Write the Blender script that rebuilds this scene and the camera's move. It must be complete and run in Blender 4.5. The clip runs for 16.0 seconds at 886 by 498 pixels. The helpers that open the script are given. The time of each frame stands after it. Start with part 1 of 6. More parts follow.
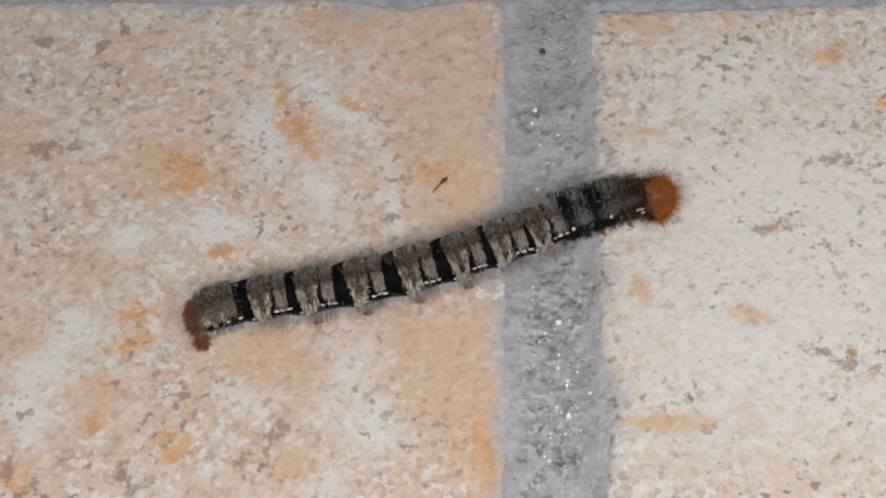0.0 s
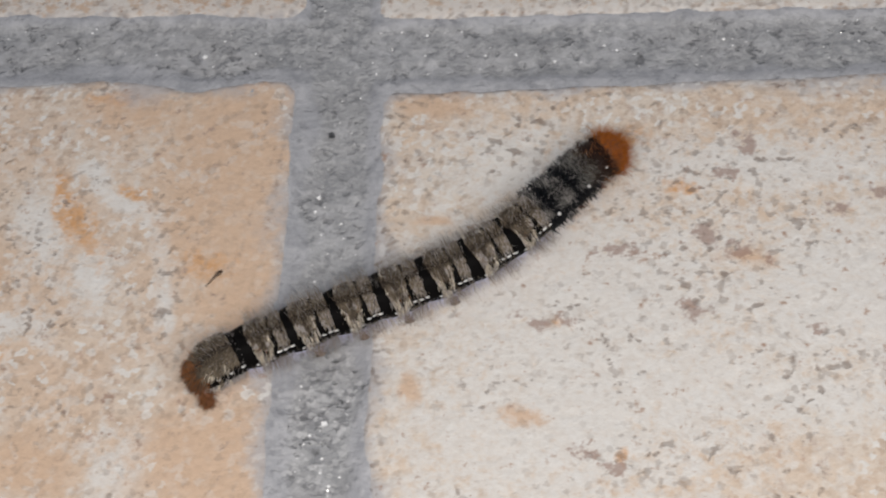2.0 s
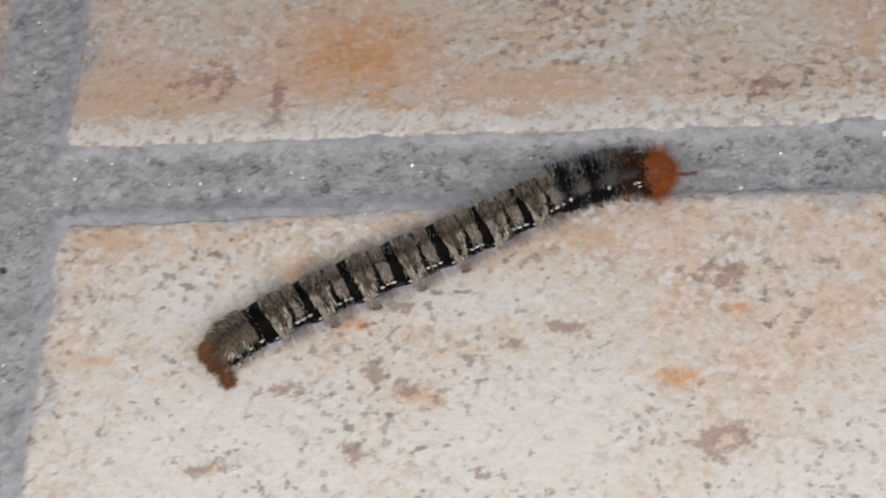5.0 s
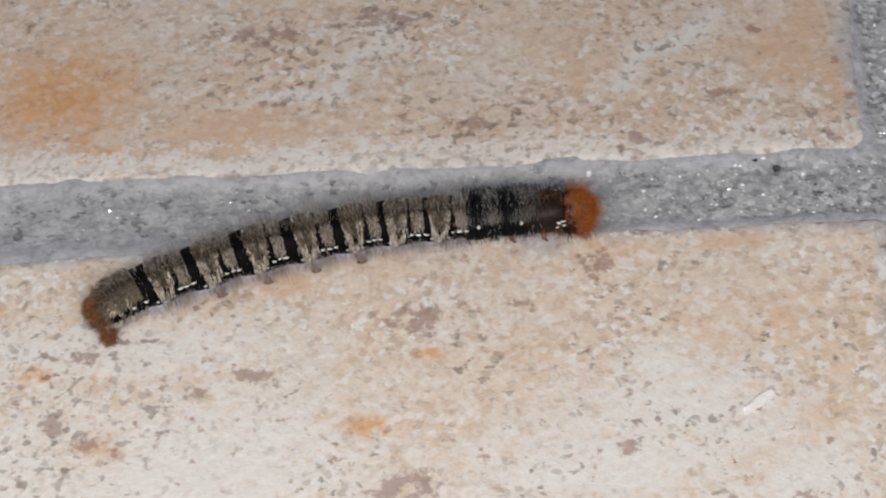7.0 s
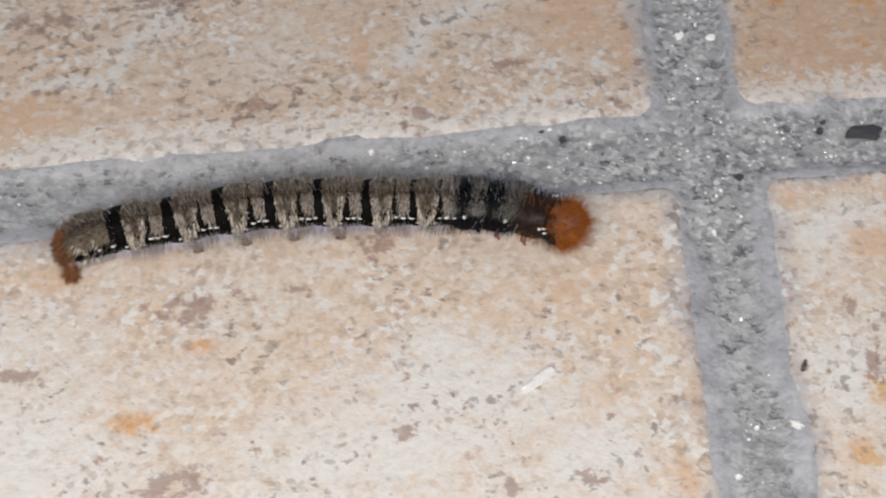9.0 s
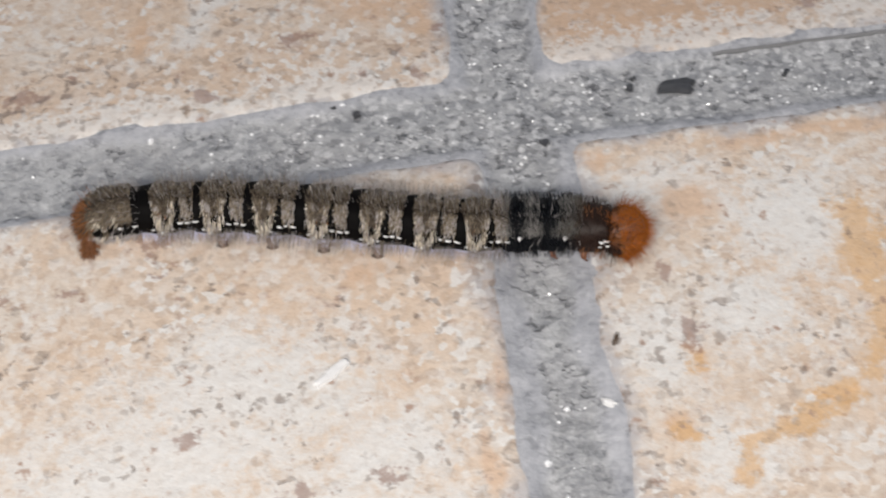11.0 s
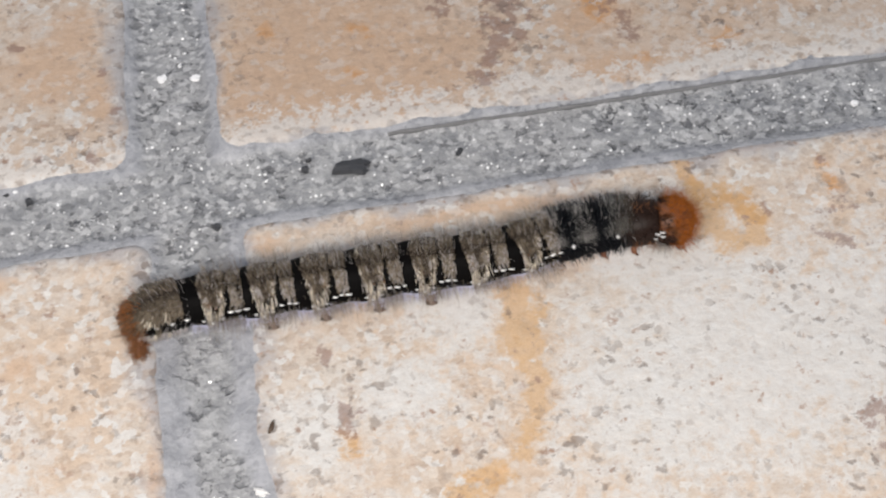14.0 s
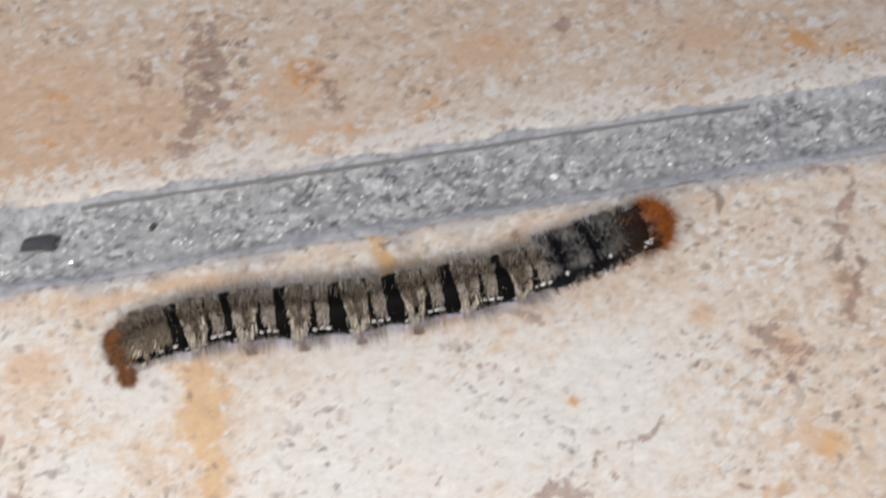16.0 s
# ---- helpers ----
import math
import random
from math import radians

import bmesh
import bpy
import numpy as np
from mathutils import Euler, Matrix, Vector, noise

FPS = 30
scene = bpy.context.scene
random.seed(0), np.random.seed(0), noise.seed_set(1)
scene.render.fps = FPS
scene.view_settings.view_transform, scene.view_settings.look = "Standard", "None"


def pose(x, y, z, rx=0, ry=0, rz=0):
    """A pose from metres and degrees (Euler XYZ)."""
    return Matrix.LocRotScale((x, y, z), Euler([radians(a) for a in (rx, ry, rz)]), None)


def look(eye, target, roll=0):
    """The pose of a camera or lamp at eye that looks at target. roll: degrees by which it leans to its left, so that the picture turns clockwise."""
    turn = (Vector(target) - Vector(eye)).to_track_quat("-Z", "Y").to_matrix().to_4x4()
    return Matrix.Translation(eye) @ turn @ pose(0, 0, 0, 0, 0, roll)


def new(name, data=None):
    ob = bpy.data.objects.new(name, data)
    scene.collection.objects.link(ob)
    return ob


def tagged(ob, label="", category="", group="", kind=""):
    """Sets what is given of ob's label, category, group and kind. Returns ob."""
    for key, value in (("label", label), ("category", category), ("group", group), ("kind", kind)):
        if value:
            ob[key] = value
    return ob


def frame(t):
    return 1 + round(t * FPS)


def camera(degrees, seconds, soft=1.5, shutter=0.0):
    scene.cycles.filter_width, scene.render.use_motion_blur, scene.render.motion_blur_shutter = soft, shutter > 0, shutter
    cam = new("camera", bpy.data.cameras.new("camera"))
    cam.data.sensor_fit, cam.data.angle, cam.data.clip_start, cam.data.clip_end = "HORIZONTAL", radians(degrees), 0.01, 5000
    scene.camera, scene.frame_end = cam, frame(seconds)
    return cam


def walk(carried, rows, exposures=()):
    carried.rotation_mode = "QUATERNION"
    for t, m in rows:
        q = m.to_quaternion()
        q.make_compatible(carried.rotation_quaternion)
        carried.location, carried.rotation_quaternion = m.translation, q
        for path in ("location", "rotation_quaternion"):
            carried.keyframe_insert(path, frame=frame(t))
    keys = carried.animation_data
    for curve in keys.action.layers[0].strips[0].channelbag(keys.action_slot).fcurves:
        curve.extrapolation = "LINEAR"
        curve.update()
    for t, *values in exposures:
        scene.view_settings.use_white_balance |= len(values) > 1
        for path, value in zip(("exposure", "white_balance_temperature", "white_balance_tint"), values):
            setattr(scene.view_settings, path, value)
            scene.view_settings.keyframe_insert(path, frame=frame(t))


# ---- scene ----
cam = camera(30.0, 16.0, soft=2.1, shutter=0.5)
walk(cam, [
    (0, pose(0.01774, -0.15216, 0.18164, 31.589, 4.994, 4.049)),
    (0.5, pose(0.02853, -0.14856, 0.18034, 31.324, 6.223, 4.242)),
    (1, pose(0.03646, -0.14455, 0.17833, 31.594, 5.949, 3.681)),
    (1.5, pose(0.04013, -0.14465, 0.17577, 31.608, 6.094, 4.091)),
    (2, pose(0.04849, -0.13837, 0.17660, 32.474, 5.975, 4.057)),
    (2.5, pose(0.05179, -0.13826, 0.17438, 32.547, 5.660, 4.118)),
    (3, pose(0.05612, -0.13425, 0.17358, 32.963, 5.351, 4.218)),
    (3.5, pose(0.06598, -0.13011, 0.17487, 33.104, 5.122, 2.902)),
    (3.7, pose(0.06744, -0.13075, 0.17498, 33.427, 5.043, 3.256)),
    (5.8, pose(0.09292, -0.12155, 0.16720, 36.157, 3.796, 1.238)),
    (6, pose(0.09524, -0.12121, 0.16654, 36.490, 3.097, 0.849)),
    (6.5, pose(0.10219, -0.12214, 0.16636, 35.815, 2.819, 0.130)),
    (7, pose(0.10691, -0.12163, 0.16580, 36.085, 2.360, -0.352)),
    (7.5, pose(0.11016, -0.12013, 0.16519, 35.892, 1.927, -1.298)),
    (8, pose(0.11279, -0.11679, 0.16773, 35.618, 1.675, -2.362)),
    (8.5, pose(0.11767, -0.11701, 0.16533, 36.146, 1.201, -2.859)),
    (8.7, pose(0.12110, -0.11880, 0.16323, 35.337, 1.681, -3.081)),
    (10.8, pose(0.14010, -0.11241, 0.14760, 35.255, 2.453, -7.408)),
    (11, pose(0.14209, -0.11304, 0.14705, 35.053, 2.262, -8.021)),
    (11.5, pose(0.14461, -0.11739, 0.14895, 35.665, 1.886, -8.761)),
    (12, pose(0.14679, -0.11821, 0.15113, 35.524, 1.583, -9.595)),
    (12.5, pose(0.15393, -0.11611, 0.14966, 35.745, 1.047, -10.727)),
    (13, pose(0.15845, -0.11718, 0.14822, 34.807, 0.730, -10.917)),
    (13.5, pose(0.16577, -0.11572, 0.15005, 35.674, 0.027, -11.161)),
    (14, pose(0.16686, -0.11226, 0.15112, 35.856, -0.230, -11.381)),
    (14.5, pose(0.17340, -0.11120, 0.15007, 35.682, -1.018, -12.072)),
    (15, pose(0.17931, -0.11239, 0.15073, 35.455, -2.283, -12.843)),
    (15.5, pose(0.18312, -0.11248, 0.15152, 35.172, -2.694, -13.057)),
    (16, pose(0.18797, -0.10896, 0.15569, 36.035, -3.923, -14.187)),
], exposures=[(0, -0.25), (3.5, -0.15), (7, -0.02), (8.7, 0.07), (11, 0.21), (12.5, 0.19), (14.5, 0.40), (16, 0.45)])

# ---- light: a fixed bar in place of the moving torch, on the camera's side of the animal, and a dim sky ----
MM = 0.001
world = bpy.data.worlds.new("night")
scene.world = world
world.use_nodes = True
world.node_tree.nodes["Background"].inputs["Color"].default_value = (0.84, 0.89, 1.0, 1)
world.node_tree.nodes["Background"].inputs["Strength"].default_value = 0.33

torch_data = bpy.data.lights.new("torch_light", "AREA")
# widened to a bar to stand in for a torch carried with the camera
torch_data.shape, torch_data.size, torch_data.size_y = "RECTANGLE", 0.36, 0.035
torch_data.energy, torch_data.color = 0.68, (1.0, 0.940, 0.872)
torch = new("torch_light", torch_data)
torch.matrix_world = look((0.080, -0.168, 0.188), (0.080, -0.035, 0.0))


# ---- materials ----
class Nodes:
    """A short way to write a node material."""

    def __init__(self, name):
        self.mat = bpy.data.materials.new(name)
        self.mat.use_nodes = True
        self.tree = self.mat.node_tree
        self.bsdf = self.tree.nodes["Principled BSDF"]

    def put(self, socket, value):
        if isinstance(value, bpy.types.NodeSocket):
            self.tree.links.new(value, socket)
        elif hasattr(socket.default_value, "__len__") and len(socket.default_value) == 4 and len(value) == 3:
            socket.default_value = (*value, 1)
        else:
            socket.default_value = value

    def node(self, kind, **inputs):
        n = self.tree.nodes.new(kind)
        for key, value in inputs.items():
            self.put(n.inputs[key.replace("_", " ")], value)
        return n

    def place(self):
        return self.tree.nodes.new("ShaderNodeTexCoord").outputs["Object"]

    def noise(self, scale, detail=3.0, rough=0.55, where=None, warp=0.0):
        n = self.node("ShaderNodeTexNoise", Scale=scale, Detail=detail, Roughness=rough, Distortion=warp)
        self.tree.links.new(where or self.place(), n.inputs["Vector"])
        return n.outputs["Fac"]

    def grains(self, scale):
        """A random value for each grain of about 1/scale."""
        n = self.node("ShaderNodeTexVoronoi", Scale=scale, Randomness=1.0)
        bend = self.node("ShaderNodeTexNoise", Scale=scale * 1.6, Detail=2.0)
        shift = self.tree.nodes.new("ShaderNodeVectorMath")
        shift.operation = "MULTIPLY_ADD"
        self.tree.links.new(bend.outputs["Color"], shift.inputs[0])
        shift.inputs[1].default_value = (0.7 / scale,) * 3
        self.tree.links.new(self.place(), bend.inputs["Vector"])
        self.tree.links.new(self.place(), shift.inputs[2])
        self.tree.links.new(shift.outputs[0], n.inputs["Vector"])
        split = self.node("ShaderNodeSeparateColor", Color=n.outputs["Color"])
        return split.outputs[0]

    def math(self, op, a, b=0.0, c=0.0):
        n = self.tree.nodes.new("ShaderNodeMath")
        n.operation = op
        for socket, value in zip(n.inputs, (a, b, c)):
            self.put(socket, value)
        return n.outputs[0]

    def ramp(self, value, lo, hi):
        n = self.node("ShaderNodeMapRange", Value=value)
        n.interpolation_type = "SMOOTHSTEP"
        n.inputs["From Min"].default_value, n.inputs["From Max"].default_value = lo, hi
        return n.outputs["Result"]

    def mix(self, factor, a, b, blend="MIX"):
        n = self.tree.nodes.new("ShaderNodeMix")
        n.data_type, n.blend_type = "RGBA", blend
        self.put(n.inputs["Factor"], factor)
        self.put(n.inputs[6], a)
        self.put(n.inputs[7], b)
        return n.outputs[2]

    def attribute(self, name):
        n = self.tree.nodes.new("ShaderNodeAttribute")
        n.attribute_name = name
        return n.outputs["Fac"]

    def bump(self, height, strength, distance):
        n = self.node("ShaderNodeBump", Height=height, Strength=strength, Distance=distance)
        return n.outputs["Normal"]

    def finish(self, color, rough, normal=None, **more):
        self.put(self.bsdf.inputs["Base Color"], color)
        self.put(self.bsdf.inputs["Roughness"], rough)
        if normal is not None:
            self.put(self.bsdf.inputs["Normal"], normal)
        for key, value in more.items():
            self.put(self.bsdf.inputs[key.replace("_", " ")], value)
        return self.mat


def tile_material():
    """Cream stone-look tile: chalky and peach areas, orange rust stains, mauve blotches, freckles and dark specks."""
    n = Nodes("tile_stone")
    fine = n.noise(760, 4, 0.62, warp=0.1)
    mid = n.noise(300, 5, 0.72, warp=0.3)
    grainy = n.noise(1300, 3, 0.6)
    large = n.noise(46, 4, 0.65, warp=0.5)
    ragged = n.math("ADD", n.math("MULTIPLY", n.math("SUBTRACT", mid, 0.5), 2.3), n.math("MULTIPLY", n.math("SUBTRACT", fine, 0.5), 1.9))

    torn = n.math("ADD", n.math("MULTIPLY", n.math("SUBTRACT", n.noise(480, 5, 0.75), 0.5), 3.4), n.math("MULTIPLY", n.math("SUBTRACT", mid, 0.5), 1.8))

    def mask(name, lo, hi, k=1.0, edge=None):
        return n.ramp(n.math("ADD", n.attribute(name), n.math("MULTIPLY", edge or ragged, k)), lo, hi)

    white = mask("white", 0.25, 0.80, 0.55, torn)
    peach = mask("peach", 0.20, 0.75, 0.34, torn)
    color = n.mix(n.ramp(large, 0.36, 0.64), (0.672, 0.606, 0.535), (0.668, 0.535, 0.420))
    color = n.mix(n.math("MULTIPLY", n.ramp(mid, 0.44, 0.64), 0.55), color, (0.70, 0.672, 0.635))
    color = n.mix(n.math("MULTIPLY", n.attribute("warm"), n.ramp(n.noise(90, 4, 0.6, warp=0.4), 0.25, 0.60)), color, (0.655, 0.492, 0.372))
    color = n.mix(n.math("MULTIPLY", white, 0.90), color, (0.715, 0.698, 0.674))
    # fine even mottling of the glaze
    motley = n.math("MULTIPLY", n.ramp(n.noise(560, 4, 0.6, warp=0.15), 0.50, 0.62), n.math("ADD", 0.16, n.math("MULTIPLY", n.ramp(n.noise(60, 3, 0.6, warp=0.2), 0.35, 0.65), 0.26)))
    color = n.mix(n.math("MULTIPLY", motley, n.math("SUBTRACT", 1.0, n.math("MULTIPLY", white, 0.6))), color, (0.560, 0.452, 0.360))
    color = n.mix(n.math("MULTIPLY", peach, 0.92), color, (0.640, 0.462, 0.332))
    orange = mask("orange", 0.28, 0.80, 0.55)
    color = n.mix(n.math("MULTIPLY", orange, 0.85), color, (0.660, 0.385, 0.200))
    color = n.mix(n.math("MULTIPLY", mask("orange", 0.66, 1.10, 0.7), 0.62), color, (0.56, 0.29, 0.115))
    # freckles: tan and rust, thinner on the white areas
    thin = n.math("MULTIPLY", n.math("SUBTRACT", 1.0, n.math("MULTIPLY", white, 0.88)), n.math("SUBTRACT", 1.0, n.math("MULTIPLY", peach, 0.55)))
    zone = n.ramp(n.noise(55, 3, 0.6), 0.36, 0.62)
    tan = n.math("MULTIPLY", n.math("MULTIPLY", n.ramp(n.noise(480, 5, 0.72, warp=0.2), 0.50, 0.60), thin), n.math("ADD", 0.36, n.math("MULTIPLY", zone, 0.30)))
    color = n.mix(tan, color, (0.530, 0.398, 0.295))
    rust = n.math("MULTIPLY", n.math("MULTIPLY", n.ramp(n.noise(430, 5, 0.75, warp=0.25), 0.565, 0.66), thin), n.ramp(n.noise(64, 3, 0.6), 0.42, 0.60))
    color = n.mix(n.math("MULTIPLY", rust, 0.60), color, (0.395, 0.245, 0.185))
    chips = n.math("MULTIPLY", n.ramp(n.noise(420, 4, 0.6), 0.53, 0.63), n.math("SUBTRACT", 0.42, n.math("MULTIPLY", peach, 0.34)))
    color = n.mix(chips, color, (0.735, 0.725, 0.71))
    chalk = mask("chalk", 0.40, 0.72, 1.0, torn)
    bare = n.math("SUBTRACT", 1.0, n.math("MULTIPLY", chalk, 0.2))
    color = n.mix(n.math("MULTIPLY", chalk, 0.84), color, (0.755, 0.73, 0.70))
    color = n.mix(n.math("MULTIPLY", mask("film", 0.22, 0.95, 0.38), 0.85), color, (0.46, 0.45, 0.462))
    # single grains of the stone: pale, tan and dark ones
    grain = n.grains(1150)
    rough_zone = n.math("MULTIPLY", n.math("ADD", 0.30, n.math("MULTIPLY", n.ramp(n.noise(70, 3, 0.6), 0.40, 0.62), 0.5)), n.math("SUBTRACT", 1.0, n.math("MULTIPLY", n.math("MAXIMUM", peach, white), 0.6)))
    color = n.mix(n.math("MULTIPLY", n.ramp(grain, 0.80, 0.84), rough_zone), color, (0.745, 0.735, 0.715))
    color = n.mix(n.math("MULTIPLY", n.math("MULTIPLY", n.ramp(n.math("SUBTRACT", 1.0, grain), 0.84, 0.88), rough_zone), n.math("MULTIPLY", thin, 0.65)), color, (0.44, 0.33, 0.25))
    color = n.mix(n.math("MULTIPLY", mask("ochre", 0.24, 0.80, 0.80, torn), 0.72), color, (0.640, 0.395, 0.185))
    color = n.mix(n.math("MULTIPLY", n.ramp(n.math("ADD", n.attribute("crack"), n.math("MULTIPLY", ragged, 0.12)), 0.50, 0.72), 0.75), color, (0.23, 0.165, 0.13))
    color = n.mix(n.math("MULTIPLY", mask("brown", 0.40, 0.80, 1.15, torn), 0.70), color, (0.305, 0.195, 0.160))
    # dark specks, in clusters and along the edges
    crowd = n.math("MAXIMUM", n.ramp(n.noise(85, 3, 0.6), 0.42, 0.64), n.math("MULTIPLY", n.attribute("speckled"), 1.0))
    specks = n.math("MULTIPLY", n.ramp(n.math("ADD", n.noise(640, 3, 0.5, warp=0.25), n.math("MULTIPLY", n.attribute("speckled"), 0.050)), 0.590, 0.680), n.math("MULTIPLY", crowd, n.math("MULTIPLY", bare, n.math("SUBTRACT", 1.0, n.math("MULTIPLY", peach, 0.5)))))
    color = n.mix(n.math("MULTIPLY", specks, 0.74), color, (0.215, 0.168, 0.142))
    lone = n.math("MULTIPLY", n.ramp(n.grains(1250), 0.950, 0.966), n.math("ADD", 0.35, n.math("MULTIPLY", crowd, 0.65)))
    color = n.mix(n.math("MULTIPLY", lone, 0.42), color, (0.25, 0.205, 0.178))
    grey = n.math("MULTIPLY", n.ramp(n.noise(620, 4, 0.6, warp=0.1), 0.57, 0.67), n.math("MULTIPLY", crowd, bare))
    color = n.mix(n.math("MULTIPLY", grey, 0.45), color, (0.34, 0.275, 0.23))
    color = n.mix(n.math("MULTIPLY", n.ramp(grainy, 0.40, 0.70), 0.30), color, (0.78, 0.75, 0.72), "MULTIPLY")
    # far row darkened: a duller tone, with the light's falloff put into the colour
    color = n.mix(n.math("MULTIPLY", n.attribute("dull_falloff"), bare), color, (0.84, 0.82, 0.81), "MULTIPLY")
    height = n.math("SUBTRACT", n.math("ADD", fine, n.math("MULTIPLY", mid, 1.2)), n.math("MULTIPLY", specks, 0.6))
    rough = n.math("ADD", 0.46, n.math("MULTIPLY", mid, 0.30))
    return n.finish(color, rough, n.bump(height, 0.5, 0.00030), Specular_IOR_Level=0.35)


def grout_material():
    """Grey cement with sand: soft lumps, scattered pale and dark grains, smooth lilac-grey smears towards the tiles."""
    n = Nodes("grout_cement")
    sand = n.noise(900, 3, 0.6, warp=0.15)
    lump = n.noise(330, 5, 0.68, warp=0.25)
    large = n.noise(60, 3, 0.6)
    smear = n.ramp(n.math("ADD", n.attribute("smear"), n.math("MULTIPLY", n.math("SUBTRACT", lump, 0.5), 1.6)), 0.10, 0.95)
    clear = n.math("SUBTRACT", 1.0, n.math("MULTIPLY", smear, 0.48))
    coarse = n.math("MULTIPLY", n.attribute("coarse"), clear)
    color = n.mix(n.ramp(lump, 0.36, 0.64), (0.276, 0.282, 0.296), (0.420, 0.423, 0.431))
    color = n.mix(n.math("MULTIPLY", n.ramp(large, 0.40, 0.64), 0.40), color, (0.36, 0.356, 0.362))
    color = n.mix(n.math("MULTIPLY", smear, 0.70), color, n.mix(n.ramp(n.noise(210, 5, 0.7, warp=0.4), 0.36, 0.64), (0.318, 0.327, 0.362), (0.462, 0.466, 0.500)))
    # dark pits in clusters
    crowd = n.math("ADD", 0.25, n.math("MULTIPLY", n.ramp(n.noise(110, 3, 0.6), 0.42, 0.62), 0.75))
    dark = n.math("MULTIPLY", n.math("MULTIPLY", n.ramp(n.noise(620, 3, 0.6, warp=0.3), 0.575, 0.64), clear), crowd)
    color = n.mix(n.math("MULTIPLY", n.math("MULTIPLY", dark, n.math("ADD", 0.6, n.math("MULTIPLY", coarse, 0.3))), 1.0), color, (0.105, 0.108, 0.118))
    color = n.mix(n.math("MULTIPLY", n.math("MULTIPLY", n.ramp(sand, 0.55, 0.66), clear), 0.28), color, (0.60, 0.60, 0.61))
    grain = n.grains(1650)
    color = n.mix(n.math("MULTIPLY", n.math("MULTIPLY", n.ramp(grain, 0.76, 0.84), clear), n.math("ADD", 0.18, n.math("MULTIPLY", coarse, 0.42))), color, (0.66, 0.66, 0.67))
    color = n.mix(n.math("MULTIPLY", n.math("MULTIPLY", n.ramp(n.math("SUBTRACT", 1.0, grain), 0.82, 0.90), clear), n.math("ADD", 0.25, n.math("MULTIPLY", coarse, 0.40))), color, (0.14, 0.142, 0.15))
    height = n.math("ADD", n.math("ADD", n.math("MULTIPLY", sand, 0.7), n.math("MULTIPLY", grain, 0.3)), n.math("SUBTRACT", n.math("MULTIPLY", lump, 1.4), dark))
    return n.finish(color, n.math("ADD", 0.42, n.math("MULTIPLY", lump, 0.35)), n.bump(height, n.math("MULTIPLY", clear, 0.75), 0.0006), Specular_IOR_Level=0.45)


def plain(name, color, rough, amount=0.35, scale=1500, bump=0.2, **more):
    """One colour, broken by grain at two scales."""
    n = Nodes(name)
    grain = n.noise(scale, 3, 0.6)
    big = n.noise(scale / 6, 2, 0.5)
    shade = n.math("ADD", 1.0 - amount, n.math("MULTIPLY", n.math("ADD", grain, big), amount))
    tone = n.node("ShaderNodeCombineColor", Red=shade, Green=shade, Blue=shade).outputs[0]
    return n.finish(n.mix(1.0, color, tone, "MULTIPLY"), rough, n.bump(grain, bump, 0.00008), **more)


def hair_material(name, color, spread, rough=0.55):
    """Hair whose tone differs from strand to strand."""
    n = Nodes(name)
    rnd = n.tree.nodes.new("ShaderNodeNewGeometry").outputs["Random Per Island"]
    dark = tuple(c * (1 - spread) for c in color)
    pale = tuple(min(1, c * (1 + spread)) for c in color)
    return n.finish(n.mix(rnd, dark, pale), rough, Specular_IOR_Level=0.22)


TILE = tile_material()
GROUT = grout_material()
QUARTZ = plain("quartz_grain", (0.93, 0.93, 0.94), 0.06, 0.1, bump=0.0, Specular_IOR_Level=0.9)
# dark grey that paints the shade inside the trowelled groove
SEAM_SHADE = plain("seam_shade", (0.190, 0.190, 0.195), 0.8, 0.5, scale=2500)
CHIP = plain("slate_chip", (0.050, 0.052, 0.058), 0.55, 0.6)
FLAKE = plain("paint_flake", (0.80, 0.79, 0.78), 0.45, 0.3)
HUSK = plain("dry_husk", (0.085, 0.055, 0.035), 0.5, 0.5)
RED = plain("red_thread", (0.17, 0.055, 0.055), 0.6, 0.4)
SKIN = plain("black_skin", (0.0022, 0.0019, 0.0019), 0.60, 0.5, bump=0.35, Specular_IOR_Level=0.06)
BLUE_SKIN = plain("blue_black_skin", (0.0026, 0.0030, 0.0044), 0.55, 0.5, bump=0.35, Specular_IOR_Level=0.08)
BELLY = plain("lilac_belly_skin", (0.50, 0.50, 0.64), 0.55, 0.5)
LEG = plain("brown_leg_skin", (0.20, 0.135, 0.105), 0.42, 0.5)
HEAD = plain("dark_brown_shell", (0.017, 0.0078, 0.0050), 0.45, 0.5, Specular_IOR_Level=0.2)
RUST = plain("rust_skin", (0.19, 0.072, 0.032), 0.45, 0.5)
# white of the small bodies that stand for glints on the skin
GLINT = plain("white_glint", (0.80, 0.80, 0.80), 0.16, 0.1, Specular_IOR_Level=0.9)
FELT = plain("olive_underfur", (0.120, 0.098, 0.073), 0.85, 0.5, Specular_IOR_Level=0.1)
FELT_DARK = plain("umber_underfur", (0.036, 0.029, 0.024), 0.85, 0.5, Specular_IOR_Level=0.1)
H_OLIVE = hair_material("olive_hair", (0.245, 0.198, 0.143), 0.28)
H_UMBER = hair_material("umber_hair", (0.098, 0.076, 0.057), 0.35)
H_PALE = hair_material("cream_hair", (0.78, 0.71, 0.59), 0.25)
H_GREY = hair_material("grey_hair", (0.45, 0.415, 0.40), 0.30)
H_ASH = hair_material("ash_hair", (0.25, 0.24, 0.225), 0.40)
H_SLATE = hair_material("slate_hair", (0.010, 0.0115, 0.015), 0.60, 0.6)
H_LILAC = hair_material("lilac_hair", (0.64, 0.64, 0.82), 0.30)
H_ORANGE = hair_material("orange_hair", (0.36, 0.108, 0.017), 0.40)
